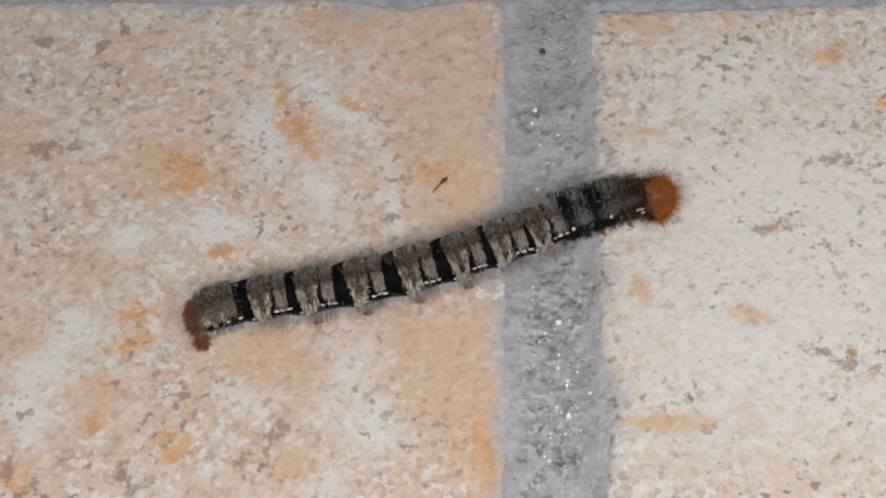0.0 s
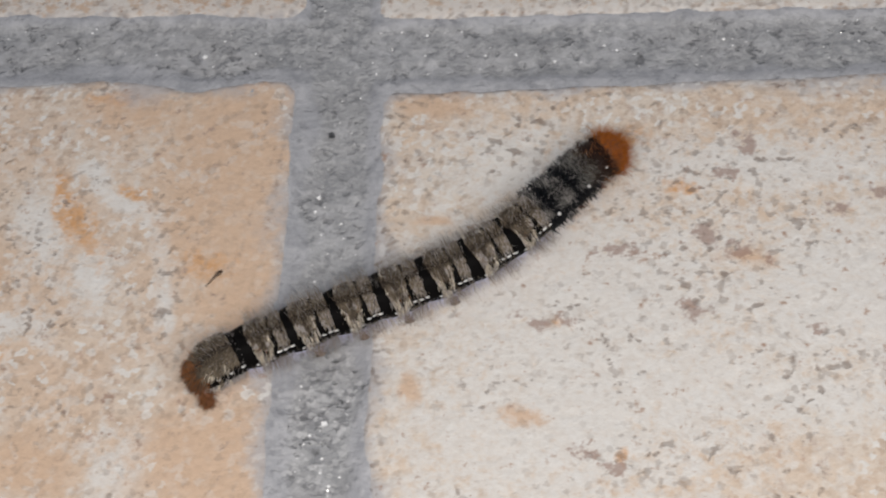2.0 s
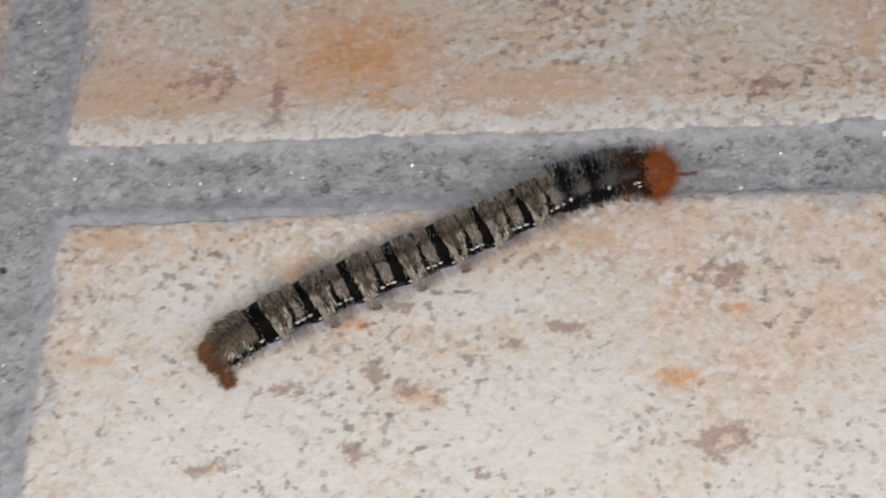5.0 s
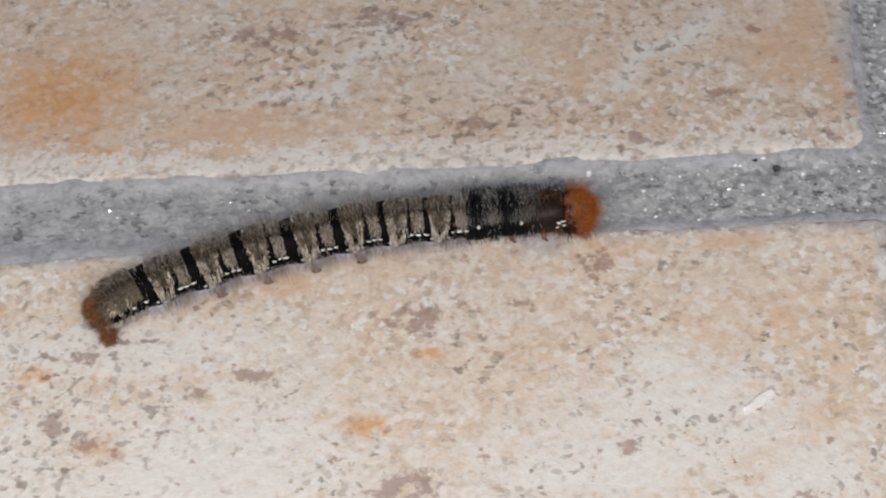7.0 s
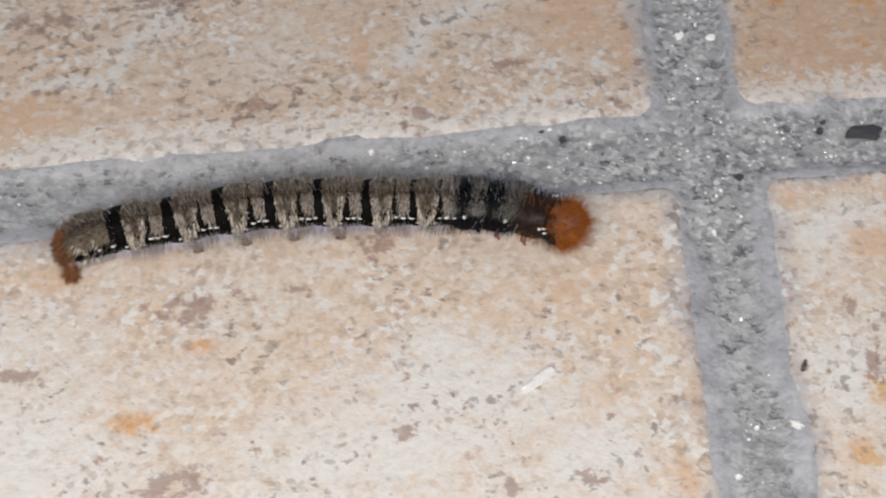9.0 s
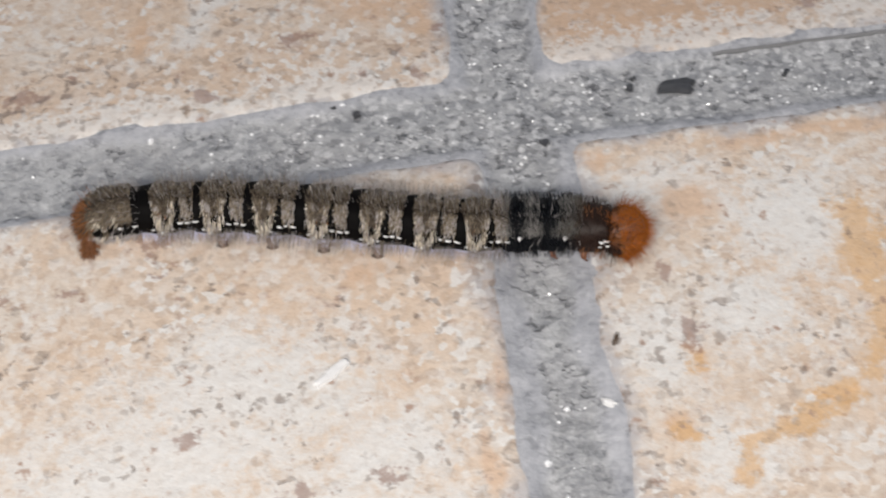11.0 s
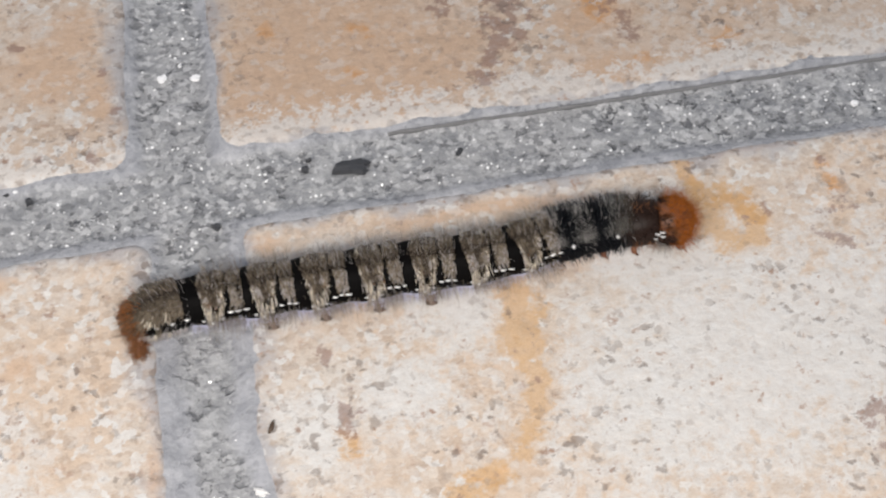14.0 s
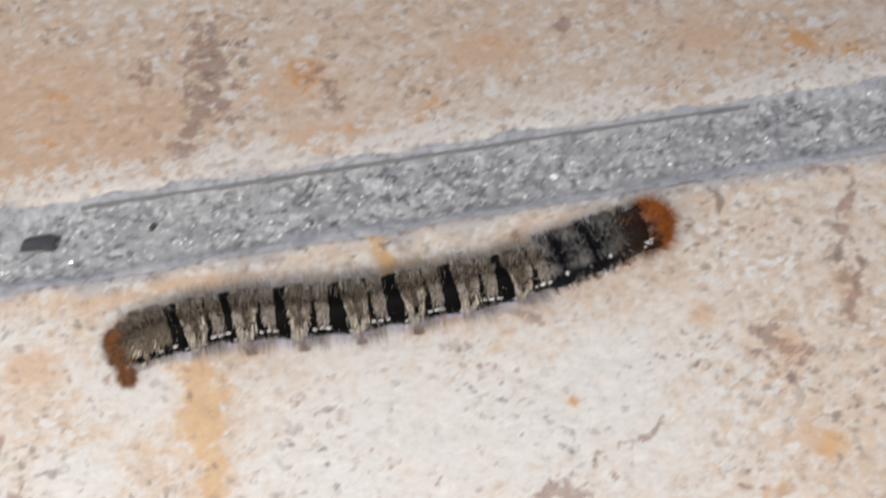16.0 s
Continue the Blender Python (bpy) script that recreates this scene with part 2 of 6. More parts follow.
H_SEPIA = hair_material("sepia_hair", (0.026, 0.013, 0.009), 0.50)
H_RUST = hair_material("rust_hair", (0.235, 0.100, 0.040), 0.50)

# ---- helpers of this scene ----


def mesh_of(name, verts, faces, mats, index=None, smooth=True):
    me = bpy.data.meshes.new(name)
    me.from_pydata([tuple(v) for v in verts], [], [tuple(f) for f in faces])
    for m in mats if isinstance(mats, (list, tuple)) else [mats]:
        me.materials.append(m)
    if index is not None:
        me.polygons.foreach_set("material_index", index)
    me.polygons.foreach_set("use_smooth", [smooth] * len(me.polygons))
    me.update()
    return me


def part(name, me, parent, label=""):
    ob = new(name, me)
    ob.parent = parent
    return tagged(ob, label=label)


def fbm(x, y, scale, octaves=3, seed=0.0):
    p, total, amp = Vector((x * scale, y * scale, seed)), 0.0, 1.0
    for _ in range(octaves):
        total += amp * noise.noise(p)
        p, amp = p * 2.07, amp * 0.5
    return total


# ---- floor: tiles in a bed of grey grout; plan in millimetres ----
# corners: lower left, lower right, upper right, upper left
PLAN = {
    "A1": ((-146, -147), (8.5, -147), (0.3, 0.6), (-148, 1.5)),
    "A2": ((18.5, -147), (153.5, -146), (156.8, 3.0), (11.6, -0.2)),
    "A3": ((163.4, -146), (311, -145), (312, 3.4), (165.8, 3.0)),
    "B1": ((-147, 13.6), (0.2, 11.5), (-7.0, 158), (-150, 159)),
    "B2": ((9.8, 10.6), (156.2, 13.0), (163, 159), (4.0, 158)),
    "B3": ((165.6, 13.6), (312, 13.3), (314, 159), (171.5, 160)),
}
# stains by tile: x, y and the half sizes, in millimetres, and the turn in degrees
STAINS = {key: {} for key in PLAN}
STAINS["A2"]["k"] = [(57, -26, 11, 9), (30, -11, 8, 5), (58.9, -14.9, 6.5, 4.5, 2), (48.9, -55.2, 7.9, 3, 1), (71.8, -43.2, 3.9, 3.6, 25), (15.3, -22, 1.8, 10.3, 7), (60.8, -34.3, 3.4, 2.3, 2), (55.5, -17.2, 6.3, 4.7, -13), (53.5, -33.1, 4.6, 2.9, -7), (154.5, -22.1, 1.1, 8.7, -9), (155.2, -19.5, 1.8, 5), (154.6, -28.5, 1.7, 6), (153, -36.8, 2.2, 3.8), (53.7, -16.7, 8.6, 10.8), (55.3, -54.9, 2.6, 3)]
STAINS["A2"]["o"] = [(45.2, -9.7, 2.8, 2), (44.5, -55.3, 0.7, 1), (94.1, -25.8, 1.5, 1), (36.5, -37.9, 1.1, 0.6), (91.3, -25.7, 2.9, 1.6), (99.1, -16.3, 1.8, 0.8), (51.9, -17.1, 2, 1.2), (151.5, 1.4, 2.8, 0.8), (153.8, -28.4, 0.5, 2)]
STAINS["A2"]["p"] = [(20.2, -3.2, 5.2, 2.9), (22.6, -65.1, 4.4, 1.3), (53.7, -62.2, 1.2, 1.6), (32.8, -50, 2.5, 1.4), (19.6, -47.1, 1.1, 1.8), (18.6, -2.9, 5.2, 2.5), (20.5, -23.4, 2.4, 0.9), (80.8, -5.5, 3.8, 1.7), (60.1, -28.1, 3.1, 1), (136.9, -0.6, 5.2, 1.2), (122.9, -1.4, 3.7, 1.2), (141, -12, 2.5, 1.8), (154.6, -19.4, 1, 3.2), (154.5, -27.8, 1, 4.5), (152.4, -36.7, 1.2, 2.8)]
STAINS["A2"]["b"] = [(60.2, -10.8, 1.6, 1.5), (57.4, -15.2, 2.4, 1.3), (55.3, -24.9, 1.5, 1.2), (59, -27.2, 2.1, 1), (44.3, -26.7, 2.1, 0.8), (40.2, -54.5, 1.2, 0.8), (43.5, -57, 1.2, 0.8), (35.3, -37.7, 2.8, 1), (55.2, -24.9, 1.5, 1.3), (53.8, -35.9, 1.9, 1.4), (76.8, -18.4, 2.1, 1), (71.2, -20.9, 1.2, 1.5), (97.7, -11, 3.1, 1.5), (95.4, -34.3, 2.3, 2), (44.1, -27.3, 2.1, 0.8), (68.2, -38.3, 1.2, 0.9), (97.8, -11, 3.8, 1.8), (120, -3.4, 2.1, 1.5), (59.3, -27.3, 2.6, 1.2), (96.5, -33.5, 3.2, 1.4)]
STAINS["A2"]["b"] += [(80.5, -44.3, 3.2, 1.6, -23), (121, -28.4, 1.9, 0.8), (57.5, -15.3, 2.7, 1.1), (119.7, -7.6, 2.1, 0.7), (79.4, -18.4, 1.3, 0.9), (141.8, -35.9, 1.6, 0.9), (133.5, -36.5, 1.7, 0.9), (109.4, -9.3, 1.8, 0.7), (138.8, -15.4, 1.3, 0.7)]
STAINS["A2"]["w"] = [(42, -34, 26, 15), (74, -33, 22, 14), (62, -14, 20, 5), (30, -14, 9, 7), (37.5, -49.9, 22.2, 18.4), (28.9, -35.7, 7, 5), (52.9, -46.7, 13.3, 9.3), (40.3, -43.5, 22.2, 9.6), (70.2, -34.4, 18.7, 11.5), (60.3, -47.7, 26.1, 4.3), (75.9, -30.7, 10.4, 4.4), (117.5, -32.6, 13.9, 4.3), (127, -18, 4, 3.1), (127.5, -24, 14, 7), (120, -30.1, 16.1, 5.8), (142, -34, 7, 5.5), (108, -42, 26, 9), (135, -43, 15, 9)]
STAINS["A3"]["k"] = [(177.1, -23.3, 4.9, 4.4, -1), (171, -28.1, 3.6, 5.7, -13), (197, -32.9, 3, 5.7, -19), (261, -23, 3.8, 4.8, -40), (272.4, -15.7, 2.7, 9.9, -24), (280.5, 15.2, 0.7, 1, -34), (261, -24.5, 5.9, 6.9), (271.7, -13.9, 3.4, 10)]
STAINS["A3"]["w"] = [(228, -26, 26, 15), (214, -22, 12, 9), (214, -12, 9, 6), (176.3, -6.5, 7.5, 4.7), (188.9, -11.8, 7.3, 7.7), (171.8, -26.5, 5.2, 6.2), (175.9, -39.2, 5, 4.4), (222.4, -7.3, 0.8, 0.8), (223.7, -27.7, 20.8, 9), (240.8, -20.3, 7.7, 6.7), (211.9, -28.4, 17.9, 13.1), (181.6, -22.2, 5.9, 5.5)]
STAINS["A3"]["o"] = [(218.1, 1.5, 1.1, 1.4, -23), (230.8, 2.4, 2.4, 0.7, -11), (235, -2.2, 1, 1.2, -39), (235.7, -4.8, 1, 1.4, -30), (187.5, -34.9, 1.7, 1), (253.7, -39.1, 1.5, 1.2), (235.9, -24.4, 0.9, 0.6), (251.7, 0.3, 1.6, 1), (219.5, 1, 2.6, 1)]
STAINS["A3"]["y"] = [(174.6, -28.7, 1.3, 2.1, -14), (171.6, -36.7, 1.9, 0.8, -10), (261.8, -35.5, 1.9, 1.7)]
STAINS["A3"]["p"] = [(170.8, -36.1, 2.1, 1.3), (168.9, -0.2, 1.9, 1.3), (197.6, -0.3, 7.9, 1.2), (174.7, -29, 0.7, 2.8), (191.1, -0.4, 7, 1.1), (261, -23, 1.9, 1.9), (271.7, -15.6, 1.7, 2.5), (260.4, -34.8, 1.9, 2.1), (253.6, -16.7, 2, 1.6), (178.5, -8.1, 3.6, 2.9)]
STAINS["A3"]["b"] = [(233.2, -12.3, 2.5, 0.7, -24), (234.8, -8, 1.7, 0.6, -10), (226.3, -6.8, 1.2, 0.7, -40), (235.1, -1.9, 0.7, 0.6, 37), (231.9, -35.6, 2.5, 2.3), (229.3, -39.5, 1.5, 1.1), (211.5, -25.2, 0.7, 0.6), (172.9, -16.2, 1.1, 1.3), (175.2, -25.1, 0.8, 2.7), (260.8, -25.2, 1.2, 1.7), (259.9, -20.4, 1.5, 1.1), (272.4, -15.7, 1.1, 2.1), (257.1, -22.2, 0.8, 0.8), (211.5, -25.2, 0.6, 0.6), (274.1, 1.3, 1.6, 0.8)]
STAINS["B2"]["k"] = [(130.7, 33.6, 6.9, 8.2, -7), (93.8, 37.1, 7.8, 6.2, -12), (77.5, 24.2, 9, 2.4, -4), (108.9, 22.1, 3, 2.9, -27), (109.6, 21.3, 8.9, 5.9), (79.1, 32.7, 11.6, 6.3), (84.1, 24.8, 8.3, 2.4), (91.4, 33.7, 4.6, 2.5), (128.2, 30.5, 5.3, 5.1), (105.1, 19, 4.4, 2.9)]
STAINS["B2"]["p"] = [(21.7, 19.5, 12.9, 6.2), (47.8, 23, 9.5, 5.2), (49.6, 26.8, 10.8, 9.2), (73.8, 19.8, 9, 3.9), (119.0, 27, 1.6, 2.6), (150.8, 35.8, 3.0, 4.2), (152.5, 25.1, 2.4, 5, 9), (146.7, 30.9, 4.7, 5.7, 14)]
STAINS["B2"]["b"] = [(153.1, 28.5, 0.7, 0.9, 3), (154.7, 22.3, 0.7, 0.6, -36), (143.9, 35.3, 0.9, 0.7, -24), (144.6, 16.9, 0.5, 0.6, 43), (151.1, 15.8, 0.7, 0.6, -33), (38.6, 17.6, 1.3, 3.5), (29.5, 22.4, 3.2, 2.3), (105.1, 19, 2.2, 1.7), (138, 23.5, 1.9, 1.1), (96.2, 20.8, 1, 1.8), (93.7, 39.4, 4.7, 1.7), (75.7, 37, 4.7, 1.5), (109.6, 22.2, 1.2, 0.9), (126.3, 16.7, 1.9, 0.8)]
STAINS["B2"]["o"] = [(56.2, 16.4, 3.1, 1.5), (48.8, 26.8, 8.5, 6.8), (53.7, 18.2, 1.9, 1.4)]
STAINS["B2"]["w"] = [(156.2, 30, 1, 10.3, -5), (93, 36.3, 3.1, 4.3)]
STAINS["B3"]["k"] = [(202.4, 29, 3.5, 9.3)]
STAINS["B3"]["p"] = [(176.9, 27.8, 7.6, 10.4, -5), (182.9, 29.6, 9.2, 8.6, -25), (169.7, 20.8, 2.7, 5.4, -6), (172.5, 15.8, 4, 2.6, -14), (183, 20.2, 16.6, 8.5), (212.9, 16.9, 7, 2.9), (179.5, 23.1, 15.6, 10.9), (213.8, 25.9, 5.6, 2.9), (189.9, 23.9, 10.8, 7.1), (239.3, 27.9, 5.8, 3.5), (268.6, 25.5, 4.5, 3)]
STAINS["B3"]["o"] = [(174, 32.1, 1.3, 1.1, -26), (184.6, 30, 1.4, 0.8, -12), (183.2, 23.2, 1.2, 0.5, -11), (186.3, 28.7, 0.8, 0.6, -12), (229.5, 19.9, 2.2, 1.2), (219.6, 17.8, 1.9, 1), (215.8, 28.4, 2.5, 3.5), (229.4, 19.6, 2.5, 1.4), (220, 17.9, 1.4, 0.9), (280.9, 22.2, 3.7, 2.6), (286.9, 19, 3, 2.3), (240.5, 29.7, 1, 1.3)]
STAINS["B3"]["b"] = [(202.6, 27.1, 1.8, 4.8), (199.6, 19.2, 1.6, 1.2), (217.9, 25.1, 1.3, 3.5), (204, 30.6, 2.5, 6.6), (199.5, 19.8, 1.2, 1.1), (195.8, 32.1, 1, 1.2), (250.8, 30.8, 0.9, 2)]
STAINS["A1"]["k"] = [(-38.4, -20.9, 4.3, 5.9, 17), (-32.9, -27, 3.9, 2.8, -6), (-53.2, -45.3, 3.5, 2.5, -11), (-54.7, -36.9, 1.7, 2.8, 17), (-25.8, -17, 1.9, 2.4, 17), (-17.4, -22.7, 2, 2.3, 21), (-14.3, -31, 1.4, 3.1, 6), (-44.2, -57.6, 3.7, 2.4, -5), (-57.8, -67.1, 2.4, 3.2, 27), (-13.4, -28.2, 4.6, 18.4, 5), (-1.4, -13.4, 1.1, 8.5, 6)]
STAINS["A1"]["o"] = [(-26.7, -23.2, 2.1, 5.9, 31), (-30.3, -17.5, 1.2, 2.8, 9), (-41.9, -29.3, 4.6, 1.9, -32), (-40.9, -31.1, 3.5, 1.6, -1), (-7.9, -30, 3, 2, -2), (-20.4, -18.3, 2, 1.2, -3), (-44.2, -52.3, 2, 2.6, 23), (-44.8, -56, 3.8, 1.8, 24), (-37.2, -70, 2.6, 3.5, 19), (-47.4, -68, 2.6, 2.2, -26), (-56.5, -74.7, 1.8, 2.8, 19), (-34.9, -43.2, 2.2, 1.5, -5), (1.5, -69.9, 1.4, 5.5, 20), (-23.8, -2.4, 4.1, 1.2, -1), (-24.3, -1.7, 4.5, 1.2, 9), (-6, 0.4, 6, 1.1, 4), (-9.5, -29, 1.8, 1.5, -24)]
STAINS["A1"]["p"] = [(-7.1, -9, 9.8, 11.7, 12), (-6.2, -22.6, 9.1, 11.1, 12), (-3.2, -33.5, 6.6, 7, 36), (-3.8, -57, 8.7, 7.2, -4), (-0.9, -64.7, 6.8, 7.9, 8), (1.9, -72.1, 3.1, 5.7, 4), (-9, -54.8, 3.6, 4.2, 16), (-27.3, -58.4, 5.7, 4.2, -5), (-22, -4, 6.4, 4, -4), (-53.1, -45.7, 4, 2.5, -5), (-60.1, -56, 4.4, 2.6, -5), (-67.1, -25, 4.9, 3.6, -15), (-47.7, -62.9, 3.8, 2.6, -6), (-45.1, -29.5, 8.2, 4.8, -4), (-21.3, -72.9, 2.2, 2.5, 29)]
STAINS["A1"]["w"] = [(-31.6, -24.7, 3.5, 6.8, 10), (-35.2, -38.4, 7.6, 2.8), (-23.7, -32, 3.4, 4.1, 19), (-55.7, -59.1, 4.5, 5.1, -25), (-57.1, -67.1, 3.5, 5, 22), (-14.7, -58.1, 3.8, 4.3, 20), (-12.9, -66.6, 4.4, 4, -19), (-51.5, -54.1, 3.4, 2.5, -12), (-18.9, -75, 4.3, 2, 1), (-29.5, -63.2, 3.9, 2.4, -3), (-48.1, -39.5, 2.7, 3.3, 28)]
STAINS["A1"]["b"] = [(-62.3, -26.4, 2.2, 1.8, -28), (-57.7, -25.4, 1.9, 0.9, -3), (-57.5, -9.1, 0.7, 1.5, 14), (-56.3, -12.2, 1, 0.8, -42), (-55.4, -4.5, 0.7, 2.1, 11), (-25.1, -69.6, 2.5, 1.1, 30), (-41.2, -75, 2.9, 1.2, -29), (-57.5, -74.4, 1, 1.3, 28), (-53.7, -76.5, 1.7, 0.7), (-38.5, -63.1, 1.6, 0.7, -31), (-46, -62.1, 0.6, 0.7, 34), (-66.2, -7.1, 1.7, 0.8, -4), (-29.8, -71.6, 1.7, 0.7)]
STAINS["B1"]["p"] = [(-12.7, 20.4, 13.3, 11.8), (-4.7, 22.3, 10, 9.6)]
STAINS["B1"]["b"] = [(-16.4, 22.6, 3, 2.8)]
# rust trails, veins and cracks: from x, y to x, y, and the half width
STROKES = {}
STROKES["A3", "o"] = [(217.4, 1.5, 228.6, 2.3, 0.6), (228.6, 2.3, 232.7, 2.1, 0.6), (218.4, 0.8, 219.8, -3.0, 0.8), (219.8, -3.0, 223.4, -4.6, 1.0), (223.4, -4.6, 225.2, -8.4, 1.0)]
STROKES["A3", "y"] = [(195.6, -13.2, 195.3, -18.8, 2.6), (195.3, -18.8, 195.6, -25, 1.6), (195.6, -25, 193.2, -30, 1.7), (193.2, -30, 191.6, -32.6, 1.1), (189, -34.2, 184.5, -36.7, 1.5), (184.5, -36.7, 178, -38.3, 0.8), (178, -38.3, 176, -42.5, 0.8)]
STROKES["A3", "y"] += [(217.9, 1.8, 219.6, -2.5, 1.0), (219.6, -2.5, 223.2, -4.2, 1.7), (223.2, -4.2, 225.2, -8.0, 1.6), (225.2, -8.0, 224.2, -10.6, 1.5), (224.2, -10.6, 221.4, -10.8, 1.5), (221.4, -10.8, 219.9, -8.0, 1.5), (219.9, -8.0, 219.6, -2.5, 1.5)]
STROKES["A3", "c"] = [(255.1, 2.1, 259.3, 2.5, 0.36), (259.3, 2.5, 260.5, 0.3, 0.36), (260.5, 0.3, 261.1, -2.9, 0.36), (261.1, -2.9, 261.7, -5, 0.36), (261.7, -5, 264, -5.8, 0.36), (259.3, 2.5, 263.8, 3.6, 0.3)]
STROKES["A1", "w"] = [(-26.8, -15.0, -22.7, -19.9, 1.3), (-22.7, -19.9, -17.8, -21.9, 1.3), (-17.8, -21.9, -14.8, -25.9, 1.3), (-14.8, -25.9, -13.4, -32.7, 1.3), (-13.4, -32.7, -12.1, -38.9, 1.3)]
STROKES["B3", "b"] = [(205.5, 39.1, 204.4, 28.6, 1), (204.4, 28.6, 201.6, 24.4, 1), (201.6, 24.4, 199.3, 18.5, 1), (251.1, 31.8, 251.5, 28.6, 0.4)]
STROKES["B2", "w"] = [(73.7, 24.1, 79.7, 25.8, 0.9), (79.7, 25.8, 86.5, 25.1, 0.9), (86.5, 25.1, 88.7, 31.6, 0.9), (88.7, 31.6, 94.1, 36.1, 0.9), (124, 25.6, 127.4, 31.1, 1.4), (127.4, 31.1, 135.3, 34.3, 1.6), (135.3, 34.3, 138.0, 38.0, 1.6)]
STROKES["A2", "p"] = [(16.7, -65.9, 22.6, -64.3, 0.8), (22.6, -64.3, 28.6, -65.8, 0.8)]
STROKES["A3", "b"] = [(278.7, 1.2, 274.9, -6.1, 0.6), (274.9, -6.1, 273.7, -15.2, 0.6), (273.7, -15.2, 269.9, -20.1, 0.6), (258.2, -18.5, 259.3, -21.9, 0.5), (259.3, -21.9, 263.6, -23.5, 0.5), (263.6, -23.5, 260.0, -27.4, 0.5), (260.0, -27.4, 257.9, -28.4, 0.5), (233.7, -34.8, 236.1, -31.1, 0.4), (236.1, -31.1, 241.4, -30.8, 0.4), (241.4, -30.8, 243.5, -28.4, 0.4), (276.6, -1.9, 273.9, -9.3, 0.4), (273.9, -9.3, 271, -13.8, 0.4)]


def inside(plan, u, v):
    a, b, c, d = plan
    return ((1 - v) * ((1 - u) * a[0] + u * b[0]) + v * ((1 - u) * d[0] + u * c[0]),
            (1 - v) * ((1 - u) * a[1] + u * b[1]) + v * ((1 - u) * d[1] + u * c[1]))


def steps(length, lo, hi, fine, coarse):
    """Parameters from 0 to 1, fine between lo and hi millimetres."""
    at, out = 0.0, [0.0]
    while at < length - 0.3 * fine:
        at += fine if lo - coarse <= at <= hi else coarse
        out.append(min(1.0, at / length))
    out[-1] = 1.0
    return out


def spread(X, Y, spots, strokes=()):
    """How far each place lies inside any of the spots or strokes: 1 in the middle, 0.5 on the rim, 0 outside."""
    best = np.zeros_like(X)
    for x, y, rx, ry, *turn in spots:
        c, n = math.cos(math.radians(turn[0] if turn else 0)), math.sin(math.radians(turn[0] if turn else 0))
        d = np.sqrt((((X - x) * c + (Y - y) * n) / max(rx, 0.7)) ** 2 + (((Y - y) * c - (X - x) * n) / max(ry, 0.7)) ** 2)
        best = np.maximum(best, np.clip(1.0 - 0.5 * d, 0, 1))
    for ax, ay, bx, by, r in strokes:
        k = np.clip(((X - ax) * (bx - ax) + (Y - ay) * (by - ay)) / ((bx - ax) ** 2 + (by - ay) ** 2), 0, 1)
        d = np.hypot(X - ax - k * (bx - ax), Y - ay - k * (by - ay)) / r
        best = np.maximum(best, np.clip(1.0 - 0.5 * d, 0, 1))
    return best


def edge_wave(s, seed):
    return 0.40 * noise.noise(Vector((s * 0.055, seed, 1.3))) + 0.28 * noise.noise(Vector((s * 0.28, seed, 7.1))) + 0.13 * noise.noise(Vector((s * 0.9, seed, 3.7)))


# edges that are not straight: how far the tile reaches out, by the place along the edge
BOWS = {
    ("A1", 3): ((-40, -28, -15, -5, 0), (0, 0.9, -1.6, 0.6, 0)),
    ("A2", 3): ((8, 30, 60, 90, 150), (-0.9, -1.0, 0.0, 0.5, 0)),
    ("A2", 0): ((-75, -62, -54, -44, -24, 0), (0, -1.4, 0.2, 0, 0.4, 0)),
    ("A3", 0): ((-60, -42, -33, -25, -16, -6, 2), (0, 0.5, -0.6, 0.9, 0, -0.8, -0.8)),
}


def bow(key, edge, s):
    return float(np.interp(s, *BOWS[key, edge])) if (key, edge) in BOWS else 0.0


